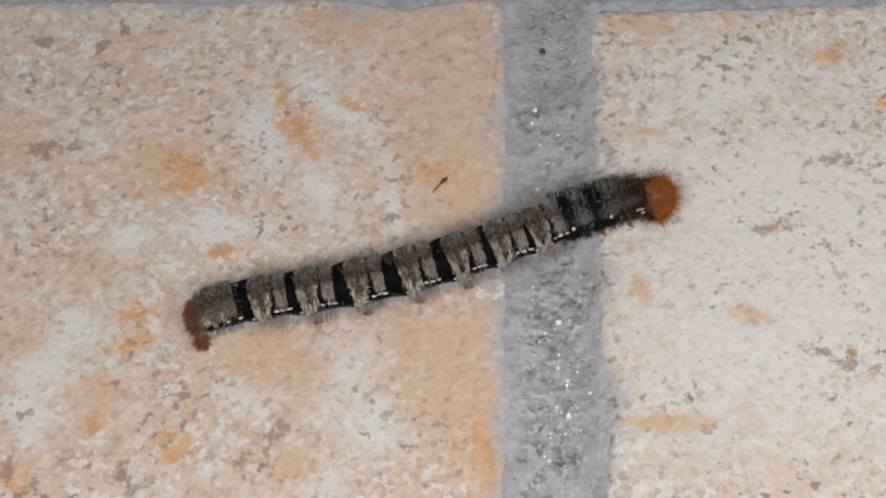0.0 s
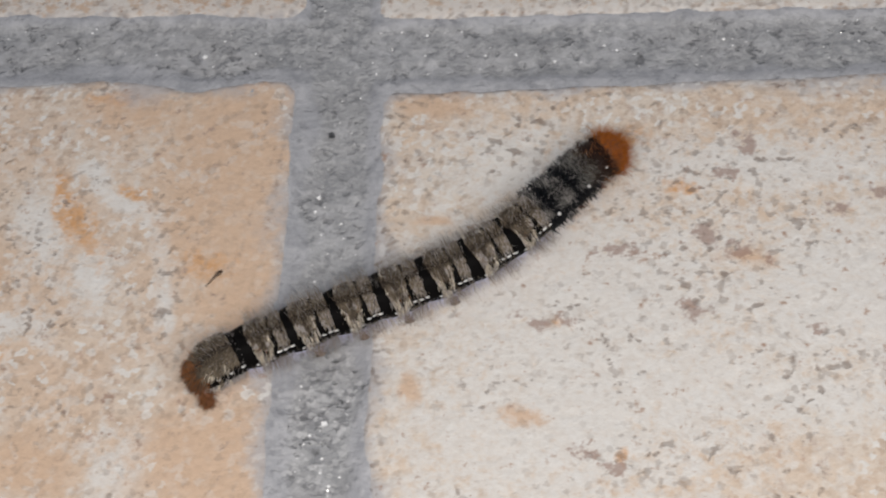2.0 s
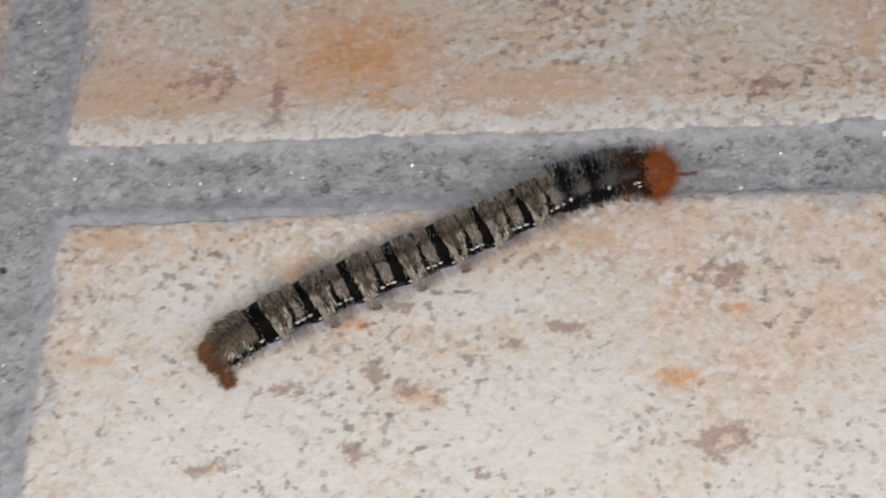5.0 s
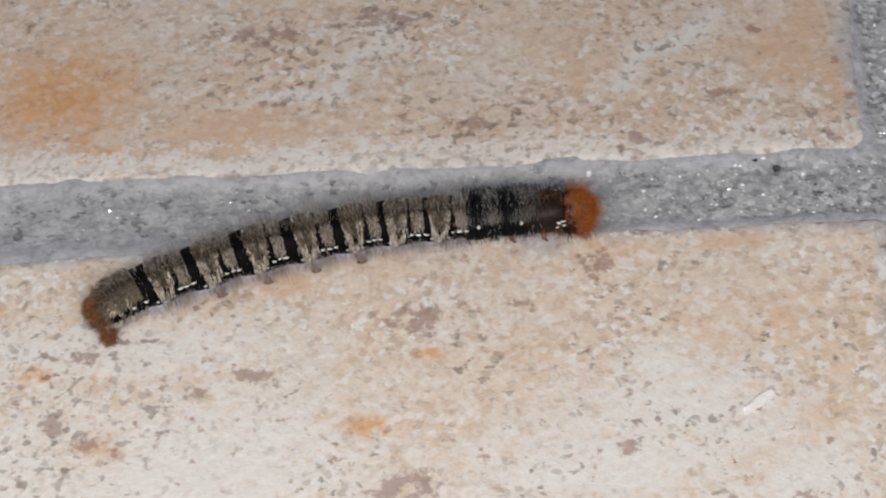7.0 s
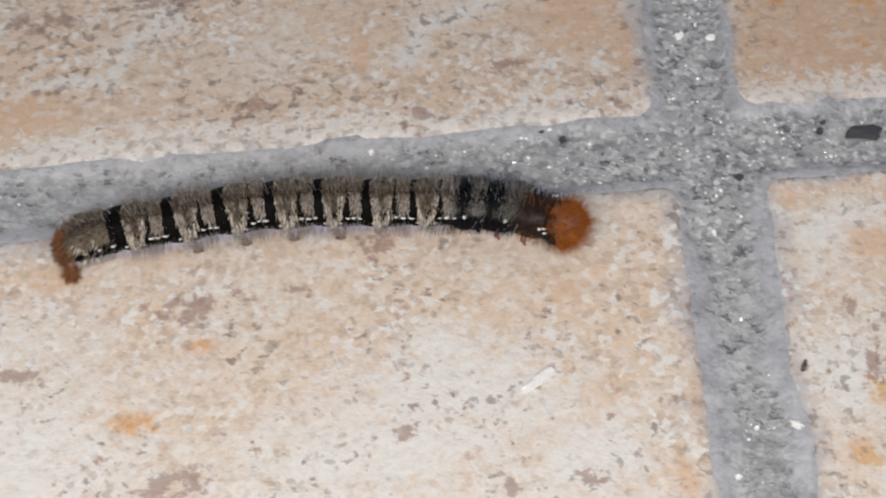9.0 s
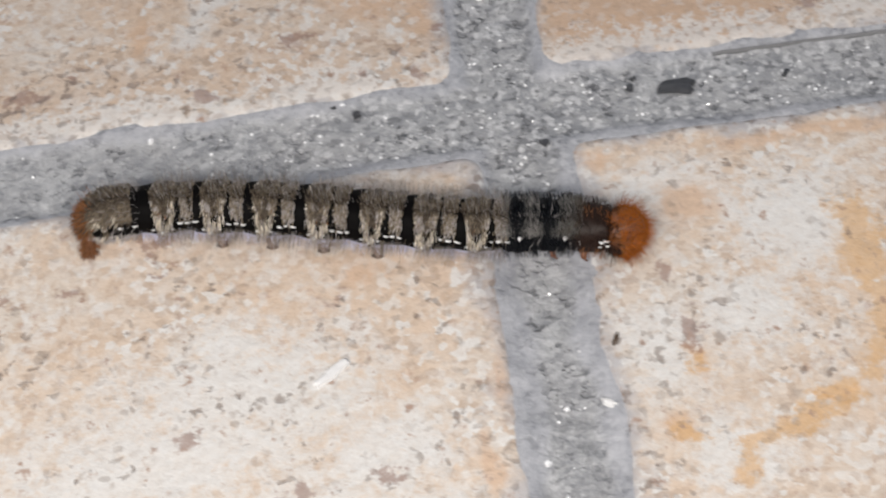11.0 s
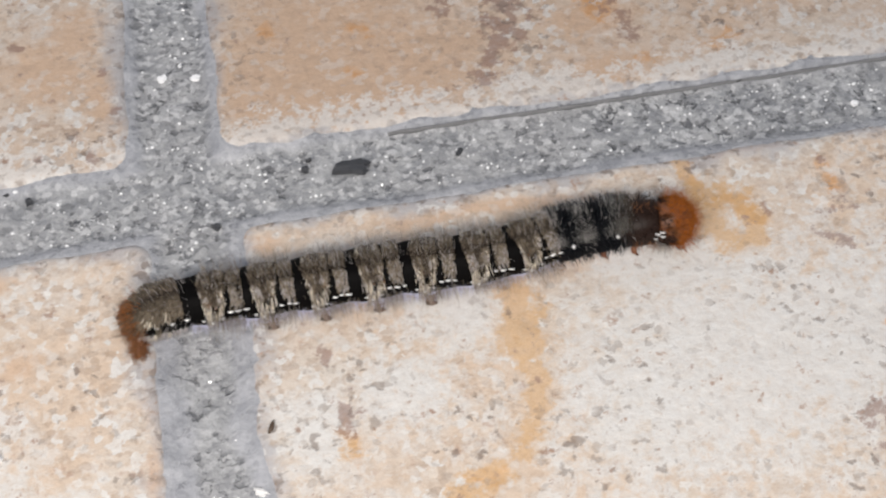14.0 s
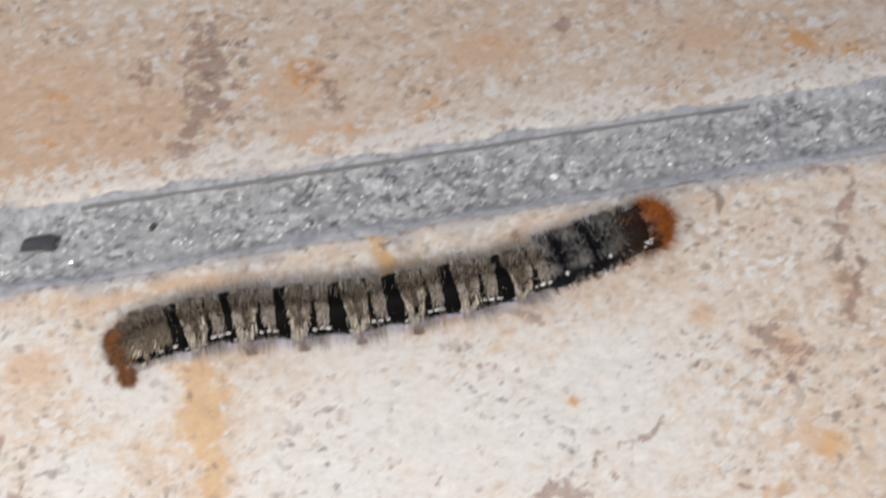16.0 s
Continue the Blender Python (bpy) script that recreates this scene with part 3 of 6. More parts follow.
def floor_tile(key, number):
    plan = PLAN[key]
    low = key[0] == "A"
    us = steps(147, *{"1": (70, 147), "2": (0, 147), "3": (0, 135)}[key[1]], 0.65, 5.0)
    vs = steps(147, *((55, 147) if low else (0, 60)), 0.65, 5.0)
    nu, nv = len(us), len(vs)
    verts, rims = [], []
    corner = 3.2
    for v in vs:
        for u in us:
            x, y = inside(plan, u, v)
            d = [u * 147, (1 - u) * 147, v * 147, (1 - v) * 147]
            # edges wander; the pull fades over 6 mm
            pull = [max(0.0, 1 - k / 6.0) for k in d]
            x += pull[0] * (edge_wave(y, number + 0.1) - bow(key, 0, y)) - pull[1] * edge_wave(y, number + 0.3)
            y += pull[2] * edge_wave(x, number + 0.5) - pull[3] * (edge_wave(x, number + 0.7) - bow(key, 3, x))
            # rounded corners
            ex, ey = min(d[0], d[1]), min(d[2], d[3])
            if ex < corner and ey < corner:
                away = math.hypot(corner - ex, corner - ey)
                if away > corner:
                    k = corner / away
                    x += (1 if d[0] < d[1] else -1) * ((corner - (corner - ex) * k) - ex)
                    y += (1 if d[2] < d[3] else -1) * ((corner - (corner - ey) * k) - ey)
                near = max(0.0, corner - away)
            else:
                near = min(ex, ey)
            z = 0.16 * fbm(x, y, 0.035, 2, number) + 0.05 * fbm(x, y, 0.35, 2, number + 9)
            pit = fbm(x, y, 0.42, 2, number + 4.0)
            z -= 0.22 * max(0.0, pit - 0.38) * 2.2
            r = 1.7 + 0.9 * noise.noise(Vector((x * 0.12, y * 0.12, number)))
            if near < r:
                z -= r * 0.62 * (1 - math.sqrt(max(0.0, 1 - ((r - near) / r) ** 2)))
            verts.append((x, y, z))
            rims.append(near)
    faces = [(j * nu + i, j * nu + i + 1, (j + 1) * nu + i + 1, (j + 1) * nu + i) for j in range(nv - 1) for i in range(nu - 1)]
    rim = [i for i in range(nu)] + [j * nu + nu - 1 for j in range(1, nv)] + [(nv - 1) * nu + i for i in range(nu - 2, -1, -1)] + [j * nu for j in range(nv - 2, 0, -1)]
    base = len(verts)
    verts += [(verts[i][0], verts[i][1], -8.0) for i in rim]
    faces += [(rim[k], base + k, base + (k + 1) % len(rim), rim[(k + 1) % len(rim)]) for k in range(len(rim))]
    me = mesh_of("tile", np.array(verts) * MM, faces, TILE)
    xy = np.array(verts)
    rims = np.array(rims + [0.0] * len(rim))
    X, Y = xy[:, 0], xy[:, 1]
    stains = STAINS[key]
    # stains have torn outlines
    torn = np.array([noise.noise_vector(Vector((p[0] * 0.16, p[1] * 0.16, number + 0.5))) * 1.1 + noise.noise_vector(Vector((p[0] * 0.55, p[1] * 0.55, number + 5.5))) * 0.8 for p in verts])
    SX, SY = X + torn[:, 0], Y + torn[:, 1]
    for name, kind in (("orange", "o"), ("peach", "p"), ("white", "w"), ("brown", "b"), ("ochre", "y"), ("crack", "c")):
        me.attributes.new(name, "FLOAT", "POINT").data.foreach_set("value", spread(SX, SY, stains.get(kind, ()), STROKES.get((key, kind), ())).astype(np.float32))
    # lime left along the front edges of the far row
    chalk = np.zeros_like(X)
    if not low:
        a, b = plan[0], plan[1]
        front = a[1] + (b[1] - a[1]) * (X - a[0]) / (b[0] - a[0])
        chalk = np.clip(1.35 - (Y - front) / 6.0, 0, 1) * ({"B1": 0.75, "B2": 0.95, "B3": 0.85}[key] + 0.35 * np.clip(1.0 - (Y - front) / 1.5, 0, 1) + 0.45 * np.array([noise.noise(Vector((x * 0.09, number, 2.0))) for x in X]))
    # thin cement film dragged over the edges
    film = np.array([noise.noise(Vector((p[0] * 0.12, p[1] * 0.12, 4.0 + number))) for p in verts])
    film = np.clip((1.0 + 0.8 * film) - rims / (4.6 if low else 4.0), 0, 1)
    speckled = np.clip(1.15 - rims / 4.5, 0, 1) * (0.0 if key == "A1" else 0.85)
    speckled = np.maximum(np.maximum(speckled, 0.3 if key == "A1" else 0.0), spread(SX, SY, stains.get("k", ())))
    me.attributes.new("speckled", "FLOAT", "POINT").data.foreach_set("value", speckled.astype(np.float32))
    warm = np.full(len(X), {"A1": 0.70, "A2": 0.12, "A3": 0.25, "B1": 0.7, "B2": 0.40, "B3": 0.55}[key], np.float32)
    if key == "A2":
        warm += 0.14 * np.clip((X - 85) / 40, 0, 1).astype(np.float32)
    me.attributes.new("warm", "FLOAT", "POINT").data.foreach_set("value", warm)
    # only the far row: duller tile and light falloff painted together
    me.attributes.new("dull_falloff", "FLOAT", "POINT").data.foreach_set("value", np.full(len(X), 0.0 if low else (0.65 if key == "B2" else 0.9), np.float32))
    if not low:
        teeth = np.array([0.5 * noise.noise(Vector((p[0] * 0.22, p[1] * 0.3, 14.0 + number))) + 0.8 * noise.noise(Vector((p[0] * 0.8, p[1] * 0.5, 24.0 + number))) for p in verts])
        film = np.maximum(film * np.clip((Y - front) / 9.0, 0, 1), np.clip(1.05 - (Y - front) / 1.5 + teeth, 0, 1))
    me.attributes.new("film", "FLOAT", "POINT").data.foreach_set("value", film.astype(np.float32))
    me.attributes.new("chalk", "FLOAT", "POINT").data.foreach_set("value", chalk.astype(np.float32))
    return me


def joint_side(x, y):
    """Distance in millimetres from the nearest tile edge line, positive inside a tile, and how wide the smear along that tile is."""
    best, near = -99.0, "A1"
    for key, plan in PLAN.items():
        d = 99.0
        for k in range(4):
            (ax, ay), (bx, by) = plan[k], plan[(k + 1) % 4]
            d = min(d, ((bx - ax) * (y - ay) - (by - ay) * (x - ax)) / math.hypot(bx - ax, by - ay))
        if d > best:
            best, near = d, key
    wide = {"A1": 2.6, "A2": 2.0 if x < 100 else (2.3 if y < -6 else 0.9), "A3": 2.3 if x < 172 and y < -6 else 1.2, "B1": 0.8, "B2": 0.9, "B3": 0.8}[near]
    return best, wide


def grout_bed():
    """The cement between the tiles, trowelled a little below them."""
    size, x0, y0, nx, ny = 0.6, -80.0, -92.0, 640, 262
    index, verts, smear, coarse = {}, [], [], []
    faces = []
    depth = {}

    def corner_at(i, j):
        if (i, j) not in index:
            x, y = x0 + i * size, y0 + j * size
            inn, wide = depth[i, j]
            wide *= 0.85 + 0.9 * noise.noise(Vector((x * 0.11, y * 0.11, 31)))
            side = max(0.0, min(1.0, 0.5 + (inn + wide) / 1.8))
            z = -1.05 + 0.30 * fbm(x, y, 0.16, 2, 3.0) + 0.34 * fbm(x, y, 0.75, 2, 5.0) * (1 - 0.8 * side)
            z = min(z + side * (0.34 + 0.42 * max(0.0, min(1.0, (inn + 1.2) / 1.2))), -0.14 - 0.22 * max(0.0, inn - 1.0))
            index[i, j] = len(verts)
            verts.append((x, y, z))
            even = 0.30 * max(0.0, min(1.0, (130 - x) / 80)) * (1 + 0.5 * noise.noise(Vector((x * 0.10, y * 0.10, 2))))
            patchy = 1 + 0.8 * noise.noise(Vector((x * 0.07, y * 0.07, 41)))
            coarse.append(0.82 * patchy * (0.22 if y < -8 and x > 100 else 1.0) * max(min(1.0, max(0.0, (x - 115) / 40)), 0.8 * min(1.0, max(0.0, (-38 - y) / 10))))
            smear.append(max(even, 0.85 * side))
        return index[i, j]

    strips = [(0, nx, int((-4 - y0) / size), int((18 - y0) / size)), (int((-10 - x0) / size), int((22 - x0) / size), 0, ny), (int((150 - x0) / size), int((175 - x0) / size), 0, ny)]
    cells = set()
    for i0, i1, j0, j1 in strips:
        cells |= {(i, j) for i in range(i0, i1) for j in range(j0, j1)}
    for i, j in cells:
        for p in ((i, j), (i + 1, j), (i + 1, j + 1), (i, j + 1)):
            if p not in depth:
                depth[p] = joint_side(x0 + p[0] * size, y0 + p[1] * size)
    for i, j in sorted(cells):
        ring = ((i, j), (i + 1, j), (i + 1, j + 1), (i, j + 1))
        if min(depth[p][0] for p in ring) < 2.8:
            faces.append([corner_at(*p) for p in ring])
    me = mesh_of("grout", np.array(verts) * MM, faces, GROUT)
    me.attributes.new("smear", "FLOAT", "POINT").data.foreach_set("value", np.clip(smear, 0, 1).astype(np.float32))
    me.attributes.new("coarse", "FLOAT", "POINT").data.foreach_set("value", np.clip(coarse, 0, 1).astype(np.float32))
    return me, verts, depth, index


floor = tagged(new("floor"), "floor of cream stone-look tiles with rust stains and wide grey grout", "floor", kind="structure")
grout_mesh, grout_verts, grout_depth, grout_index = grout_bed()
part("grout", grout_mesh, floor, "rough grey cement grout in the joints")
for number, key in enumerate(PLAN):
    part("tile", floor_tile(key, number), floor)


def far_tiles():
    """Plain bevelled tiles on the same grid, and the bed under all."""
    bm = bmesh.new()
    bmesh.ops.create_cube(bm, size=1.0, matrix=Matrix.Diagonal((0.1465, 0.1465, 0.008, 1)))
    bmesh.ops.bevel(bm, geom=[e for e in bm.edges if all(v.co.z > 0 for v in e.verts)], offset=0.0018, segments=2, affect="EDGES")
    me = bpy.data.meshes.new("tile")
    bm.to_mesh(me)
    bm.free()
    me.materials.append(TILE)
    for i in range(-6, 9):
        for j in range(-7, 8):
            if -1 <= i <= 1 and -1 <= j <= 0:
                continue
            ob = part("tile", me, floor)
            ob.location = (0.0835 + 0.157 * i, 0.0863 + 0.159 * j, -0.004)


far_tiles()
bed = new("ground", mesh_of("ground", [(-30, -30, -0.0045), (30, -30, -0.0045), (30, 30, -0.0045), (-30, 30, -0.0045)], [(0, 1, 2, 3)], GROUT))
tagged(bed, "grey cement ground under the tiles", "ground", kind="structure")


def trowel_line():
    """A dark strip for the shade in the hairline groove where the grout was drawn along the front of the far row."""
    verts, faces = [], []
    for k in range(141):
        x = 186.0 + 0.6 * k
        y = 12.8 + 0.15 * noise.noise(Vector((x * 0.05, 3.0, 0.0))) + 0.10 * noise.noise(Vector((x * 0.6, 8.0, 0.0)))
        half = 0.045 * max(0.0, 0.55 + 1.6 * noise.noise(Vector((x * 0.22, 5.0, 0.0)))) * min(1.0, k / 12, (140 - k) / 12)
        z = -0.08 + 0.06 * noise.noise(Vector((x * 0.2, 1.0, 0.0)))
        verts += [(x, y - half, z), (x, y + half, z), (x, y + half, -1.2), (x, y - half, -1.2)]
    for k in range(140):
        b = 4 * k
        faces += [(b + i, b + 4 + i, b + 4 + (i + 1) % 4, b + (i + 1) % 4) for i in range(4)]
    part("trowel_line", mesh_of("trowel_line", np.array(verts) * MM, faces, SEAM_SHADE), floor, "thin dark strip for the shade in a groove of the grout")


trowel_line()


# ---- small things on the floor ----
def quartz_grains():
    """Bright sand grains that catch the light in the grout."""
    rng = random.Random(5)
    verts, faces = [], []
    pool = [k for k, i in grout_index.items() if grout_depth[k][0] < -grout_depth[k][1]]
    gritty = [k for k in pool if grout_verts[grout_index[k]][0] > 125 and grout_verts[grout_index[k]][1] > -8 or grout_verts[grout_index[k]][1] < -42]
    for k in rng.sample(pool, 260) + rng.sample(gritty, 480):
        x, y, z = grout_verts[grout_index[k]]
        r = rng.choice((0.10, 0.13, 0.16, 0.16, 0.22, 0.30))
        turn = Euler((rng.uniform(-0.5, 0.9), rng.uniform(-0.5, 0.5), rng.uniform(0, 6.3))).to_matrix()
        b = len(verts)
        for p in ((1, 0, 0), (0.2, 0.8, 0), (-0.9, 0.3, 0), (-0.1, -0.9, 0), (0.3, 0.1, 0.5), (-0.3, 0, 0.5), (0, 0, -0.6)):
            q = turn @ Vector(p) * r
            verts.append((x + q.x, y + q.y, z + 0.06 + q.z))
        faces += [(b + f[0], b + f[1], b + f[2]) for f in ((0, 1, 4), (1, 5, 4), (1, 2, 5), (2, 3, 5), (3, 4, 5), (3, 0, 4), (1, 0, 6), (2, 1, 6), (3, 2, 6), (0, 3, 6))]
    for k in rng.sample(pool, 60):
        x, y, z = grout_verts[grout_index[k]]
        r = rng.choice((0.12, 0.14, 0.17, 0.2, 0.23))
        turn = Euler((rng.uniform(0.45, 0.75), rng.uniform(-0.2, 0.2), rng.uniform(-0.3, 0.3))).to_matrix() @ Euler((0, 0, rng.uniform(0, 6.3))).to_matrix()
        b = len(verts)
        for p in ((1, 0.1, 0), (0.3, 0.8, 0), (-0.8, 0.5, 0), (-0.5, -0.7, 0), (0.6, -0.6, 0), (0, 0, -0.8)):
            q = turn @ Vector(p) * r
            verts.append((x + q.x, y + q.y, z + 0.16 + q.z))
        faces += [(b, b + 1, b + 2, b + 3, b + 4)] + [(b + (k2 + 1) % 5, b + k2, b + 5) for k2 in range(5)]
    ob = new("quartz_grains", mesh_of("quartz_grains", np.array(verts) * MM, faces, QUARTZ, smooth=False))
    tagged(ob, "glittering quartz sand grains in grey grout", "sand", kind="stuff")


def chip(name, x, y, z, length, width, thick, angle, mat, label, category, seed=0):
    """A small flat broken piece with an uneven outline."""
    rng = random.Random(seed)
    ring = []
    for k in range(12):
        a = k / 12 * math.tau
        c, s = math.cos(a), math.sin(a)
        sq = 1 / max(abs(c), abs(s)) ** 0.75
        r = sq * rng.uniform(0.62, 1.10)
        ring.append((c * r * length / 2, s * r * width / 2))
    verts = [(px, py, 0) for px, py in ring] + [(px * 0.86, py * 0.82, thick * rng.uniform(0.8, 1.1)) for px, py in ring] + [(0, 0, thick * 1.05)]
    faces = [(k, (k + 1) % 12, 12 + (k + 1) % 12, 12 + k) for k in range(12)] + [(12 + k, 12 + (k + 1) % 12, 24) for k in range(12)]
    ob = new(name, mesh_of(name, np.array(verts) * MM, faces, mat, smooth=False))
    ob.matrix_world = pose(x * MM, y * MM, z * MM, 0, 0, angle)
    return tagged(ob, label, category)


def husk(name, points, radii, mat, label, category):
    """A thin round body along a bent line."""
    verts, faces, sides = [], [], 8
    pts = [Vector(p) for p in points]
    for k, (p, r) in enumerate(zip(pts, radii)):
        way = (pts[min(k + 1, len(pts) - 1)] - pts[max(k - 1, 0)]).normalized()
        right = way.cross(Vector((0, 0, 1))).normalized()
        above = right.cross(way)
        for s in range(sides):
            a = s / sides * math.tau
            verts.append(p + right * math.cos(a) * r + above * math.sin(a) * r)
    for k in range(len(pts) - 1):
        faces += [(k * sides + s, k * sides + (s + 1) % sides, (k + 1) * sides + (s + 1) % sides, (k + 1) * sides + s) for s in range(sides)]
    faces += [tuple(range(sides))[::-1], tuple((len(pts) - 1) * sides + s for s in range(sides))]
    ob = new(name, mesh_of(name, [v * MM for v in verts], faces, mat))
    return tagged(ob, label, category)


quartz_grains()
chip("slate_chip", 180.9, 8.9, -1.0, 4.9, 2.4, 0.7, -4, CHIP, "dark slate-grey stone chip set in grey grout", "stone chip", 1)
chip("stone_crumb", 175.5, 9.6, -1.0, 0.9, 0.9, 0.6, 20, CHIP, "tiny dark stone crumb in grey grout", "stone crumb", 2)
chip("stone_crumb", 143.5, 11.0, -0.9, 1.1, 0.9, 0.6, 30, CHIP, "tiny dark stone crumb in grey grout", "stone crumb", 3)
chip("stone_crumb", 5.6, -8.5, -0.9, 0.9, 0.8, 0.6, 10, CHIP, "tiny dark stone crumb in grey grout", "stone crumb", 4)
chip("paint_flake", 137.1, -23.8, 0.05, 4.9, 1.4, 0.45, 35, FLAKE, "white paint flake lying on a cream tile", "paint flake", 6)
chip("paint_flake", 164.8, -31.5, -0.5, 1.8, 1.0, 0.45, -40, FLAKE, "small white paint flake at a tile edge", "paint flake", 8)
chip("quartz_chip", 160.5, 27.1, -0.95, 1.5, 1.1, 0.45, 15, QUARTZ, "bright white quartz chip set in grey grout", "stone chip", 11)
chip("quartz_chip", 164.5, 26.5, -0.95, 1.4, 1.1, 0.45, -20, QUARTZ, "bright white quartz chip set in grey grout", "stone chip", 12)
chip("quartz_chip", 10.9, -64.5, -0.95, 1.0, 0.8, 0.4, 30, QUARTZ, "bright white quartz chip set in grey grout", "stone chip", 13)
for x, y, size, turn in ((119.6, 11.2, 0.9, 20), (142.0, 12.8, 0.8, -30), (9.3, -51.5, 1.0, 10), (5.0, -18.6, 0.6, 40), (121.6, 12.4, 0.9, -15), (157.5, -37.2, 0.9, 25), (160.5, -31.4, 0.6, 5), (242.4, 6.9, 1.2, 10), (-14.1, 5.3, 0.7, 35), (162.8, 28.8, 0.6, 60), (13.4, -61.4, 0.6, 0), (160.0, -4.7, 0.8, -50)):
    chip("quartz_chip", x, y, -0.95, size, size * 0.72, 0.45, turn, QUARTZ, "bright white quartz chip set in grey grout", "stone chip", int(x * 7))
for x, y, size, turn in ((193.8, 8.8, 1.3, 40), (176.1, 10.9, 0.8, 10), (164.2, 3.3, 1.5, -20), (141.0, 12.4, 0.8, 15)):
    chip("stone_crumb", x, y, -0.95, size, size * 0.55, 0.5, turn, CHIP, "tiny dark stone crumb in grey grout", "stone crumb", int(x * 3))
husk("dry_husk", [(-8.0, -32.9, 0.22), (-7.5, -32.2, 0.30), (-7.0, -31.5, 0.34), (-6.6, -31.0, 0.38), (-6.2, -30.6, 0.34)], (0.05, 0.09, 0.14, 0.30, 0.16), HUSK, "tiny dark club-shaped husk on a peach tile", "husk")
husk("dry_husk", [(166.5, -25.2, 0.25), (166.8, -24.7, 0.32), (167.0, -24.3, 0.40), (167.2, -23.8, 0.30)], (0.12, 0.26, 0.22, 0.10), HUSK, "tiny dark crumb of husk on a cream tile", "husk")
husk("red_thread", [(91.2, 5.3, -0.6), (92.5, 5.0, -0.45), (93.8, 4.9, -0.45), (95.2, 5.3, -0.6)], (0.10, 0.20, 0.20, 0.08), RED, "short dark red thread lying in grey grout", "thread")

# ---- the caterpillar: x towards the head, z up, millimetres ----
LOW = 2.9  # height of the body's axis above the floor


def hairs(rng, roots, mats):
    """Thin three-sided strands from rows of root, direction, length, radius, material."""
    verts, faces, index = [], [], []
    for root, way, length, radius, mat in roots:
        way = way.normalized()
        side = way.orthogonal().normalized()
        other = way.cross(side)
        bend = Vector((rng.uniform(-0.15, 0.1), 0, -0.10)) * length
        b = len(verts)
        mid, tip = root + way * length * 0.55, root + way * length + bend
        for centre, r in ((root, radius), (mid, radius * 0.75)):
            for k in range(3):
                a = k * math.tau / 3
                verts.append(centre + side * math.cos(a) * r + other * math.sin(a) * r)
        verts.append(tip)
        faces += [(b + k, b + (k + 1) % 3, b + 3 + (k + 1) % 3, b + 3 + k) for k in range(3)]
        faces += [(b + 3 + k, b + 3 + (k + 1) % 3, b + 6) for k in range(3)]
        index += [mat] * 6
    return mesh_of("hair", [v * MM for v in verts], faces, mats, index)


def barrel(name, length, width, high, low, bulge, mats, pick, around=40, along=16, front=0.8, back=0.8, relief=0.0, power=2.6, droop=0.0):
    """A body ring about the x axis: half width, height above and depth below the axis; narrower at both ends."""
    verts, faces, index = [], [], []
    for i in range(along + 1):
        s = i / along
        e = 2 * s - 1
        k = 1 - (1 - (front if e > 0 else back)) * abs(e) ** power
        for j in range(around):
            a = j / around * math.tau
            c, n = math.cos(a), math.sin(a)
            # flanks swell in a fold above the legs
            fold = 1 + bulge * math.exp(-((n + 0.42) / 0.20) ** 2) * (1 - e * e)
            lump = 1 + relief * noise.noise(Vector((s * 4.0, c * 3.1, n * 3.1)))
            verts.append(Vector((e * length / 2, c * width * k * fold * lump, n * (high if n > 0 else low) * k * lump - droop * max(0.0, -e) ** 1.6)))
    for i in range(along):
        for j in range(around):
            faces.append((i * around + j, i * around + (j + 1) % around, (i + 1) * around + (j + 1) % around, (i + 1) * around + j))
            index.append(pick((i + 0.5) / along, (j + 0.5) / around * math.tau))
    faces += [tuple(range(around))[::-1], tuple(along * around + j for j in range(around))]
    index += [0, 0]
    return mesh_of(name, [v * MM for v in verts], faces, mats, index)


def peg(name, top, bottom, r0, r1, mat, foot=0.0):
    """A short fleshy leg from top to bottom, with a wider foot."""
    return bulb(name, [(Vector(top), r0), (Vector(top).lerp(Vector(bottom), 0.5), (r0 + r1) * 0.5), (Vector(top).lerp(Vector(bottom), 0.85), r1), (Vector(bottom), r1 * (1 + foot)), (Vector(bottom) + Vector((0, 0, -0.12)), r1 * 0.6)], mat)


def bulb(name, rings, mat, sides=12):
    verts, faces = [], []
    for k, (p, r) in enumerate(rings):
        way = (rings[min(k + 1, len(rings) - 1)][0] - rings[max(k - 1, 0)][0]).normalized()
        side = way.orthogonal().normalized()
        other = way.cross(side)
        for s in range(sides):
            a = s / sides * math.tau
            verts.append(p + side * math.cos(a) * r + other * math.sin(a) * r)
    for k in range(len(rings) - 1):
        faces += [(k * sides + s, k * sides + (s + 1) % sides, (k + 1) * sides + (s + 1) % sides, (k + 1) * sides + s) for s in range(sides)]
    faces += [tuple(range(sides))[::-1], tuple((len(rings) - 1) * sides + s for s in range(sides))]
    return mesh_of(name, [v * MM for v in verts], faces, mat)


def on_ring(a, width, high, low):
    c, n = math.cos(a), math.sin(a)
    h = high if n > 0 else low
    return Vector((0, c * width, n * h)), Vector((0, c / width, n / h)).normalized()


WIDTH, HIGH, DEEP = 3.0, 2.9, 2.5


def flank(a):
    """Angle from the top of the back, in degrees: 0 on the back, 90 on the flank."""
    return abs(math.degrees(math.atan2(math.cos(a), math.sin(a))))


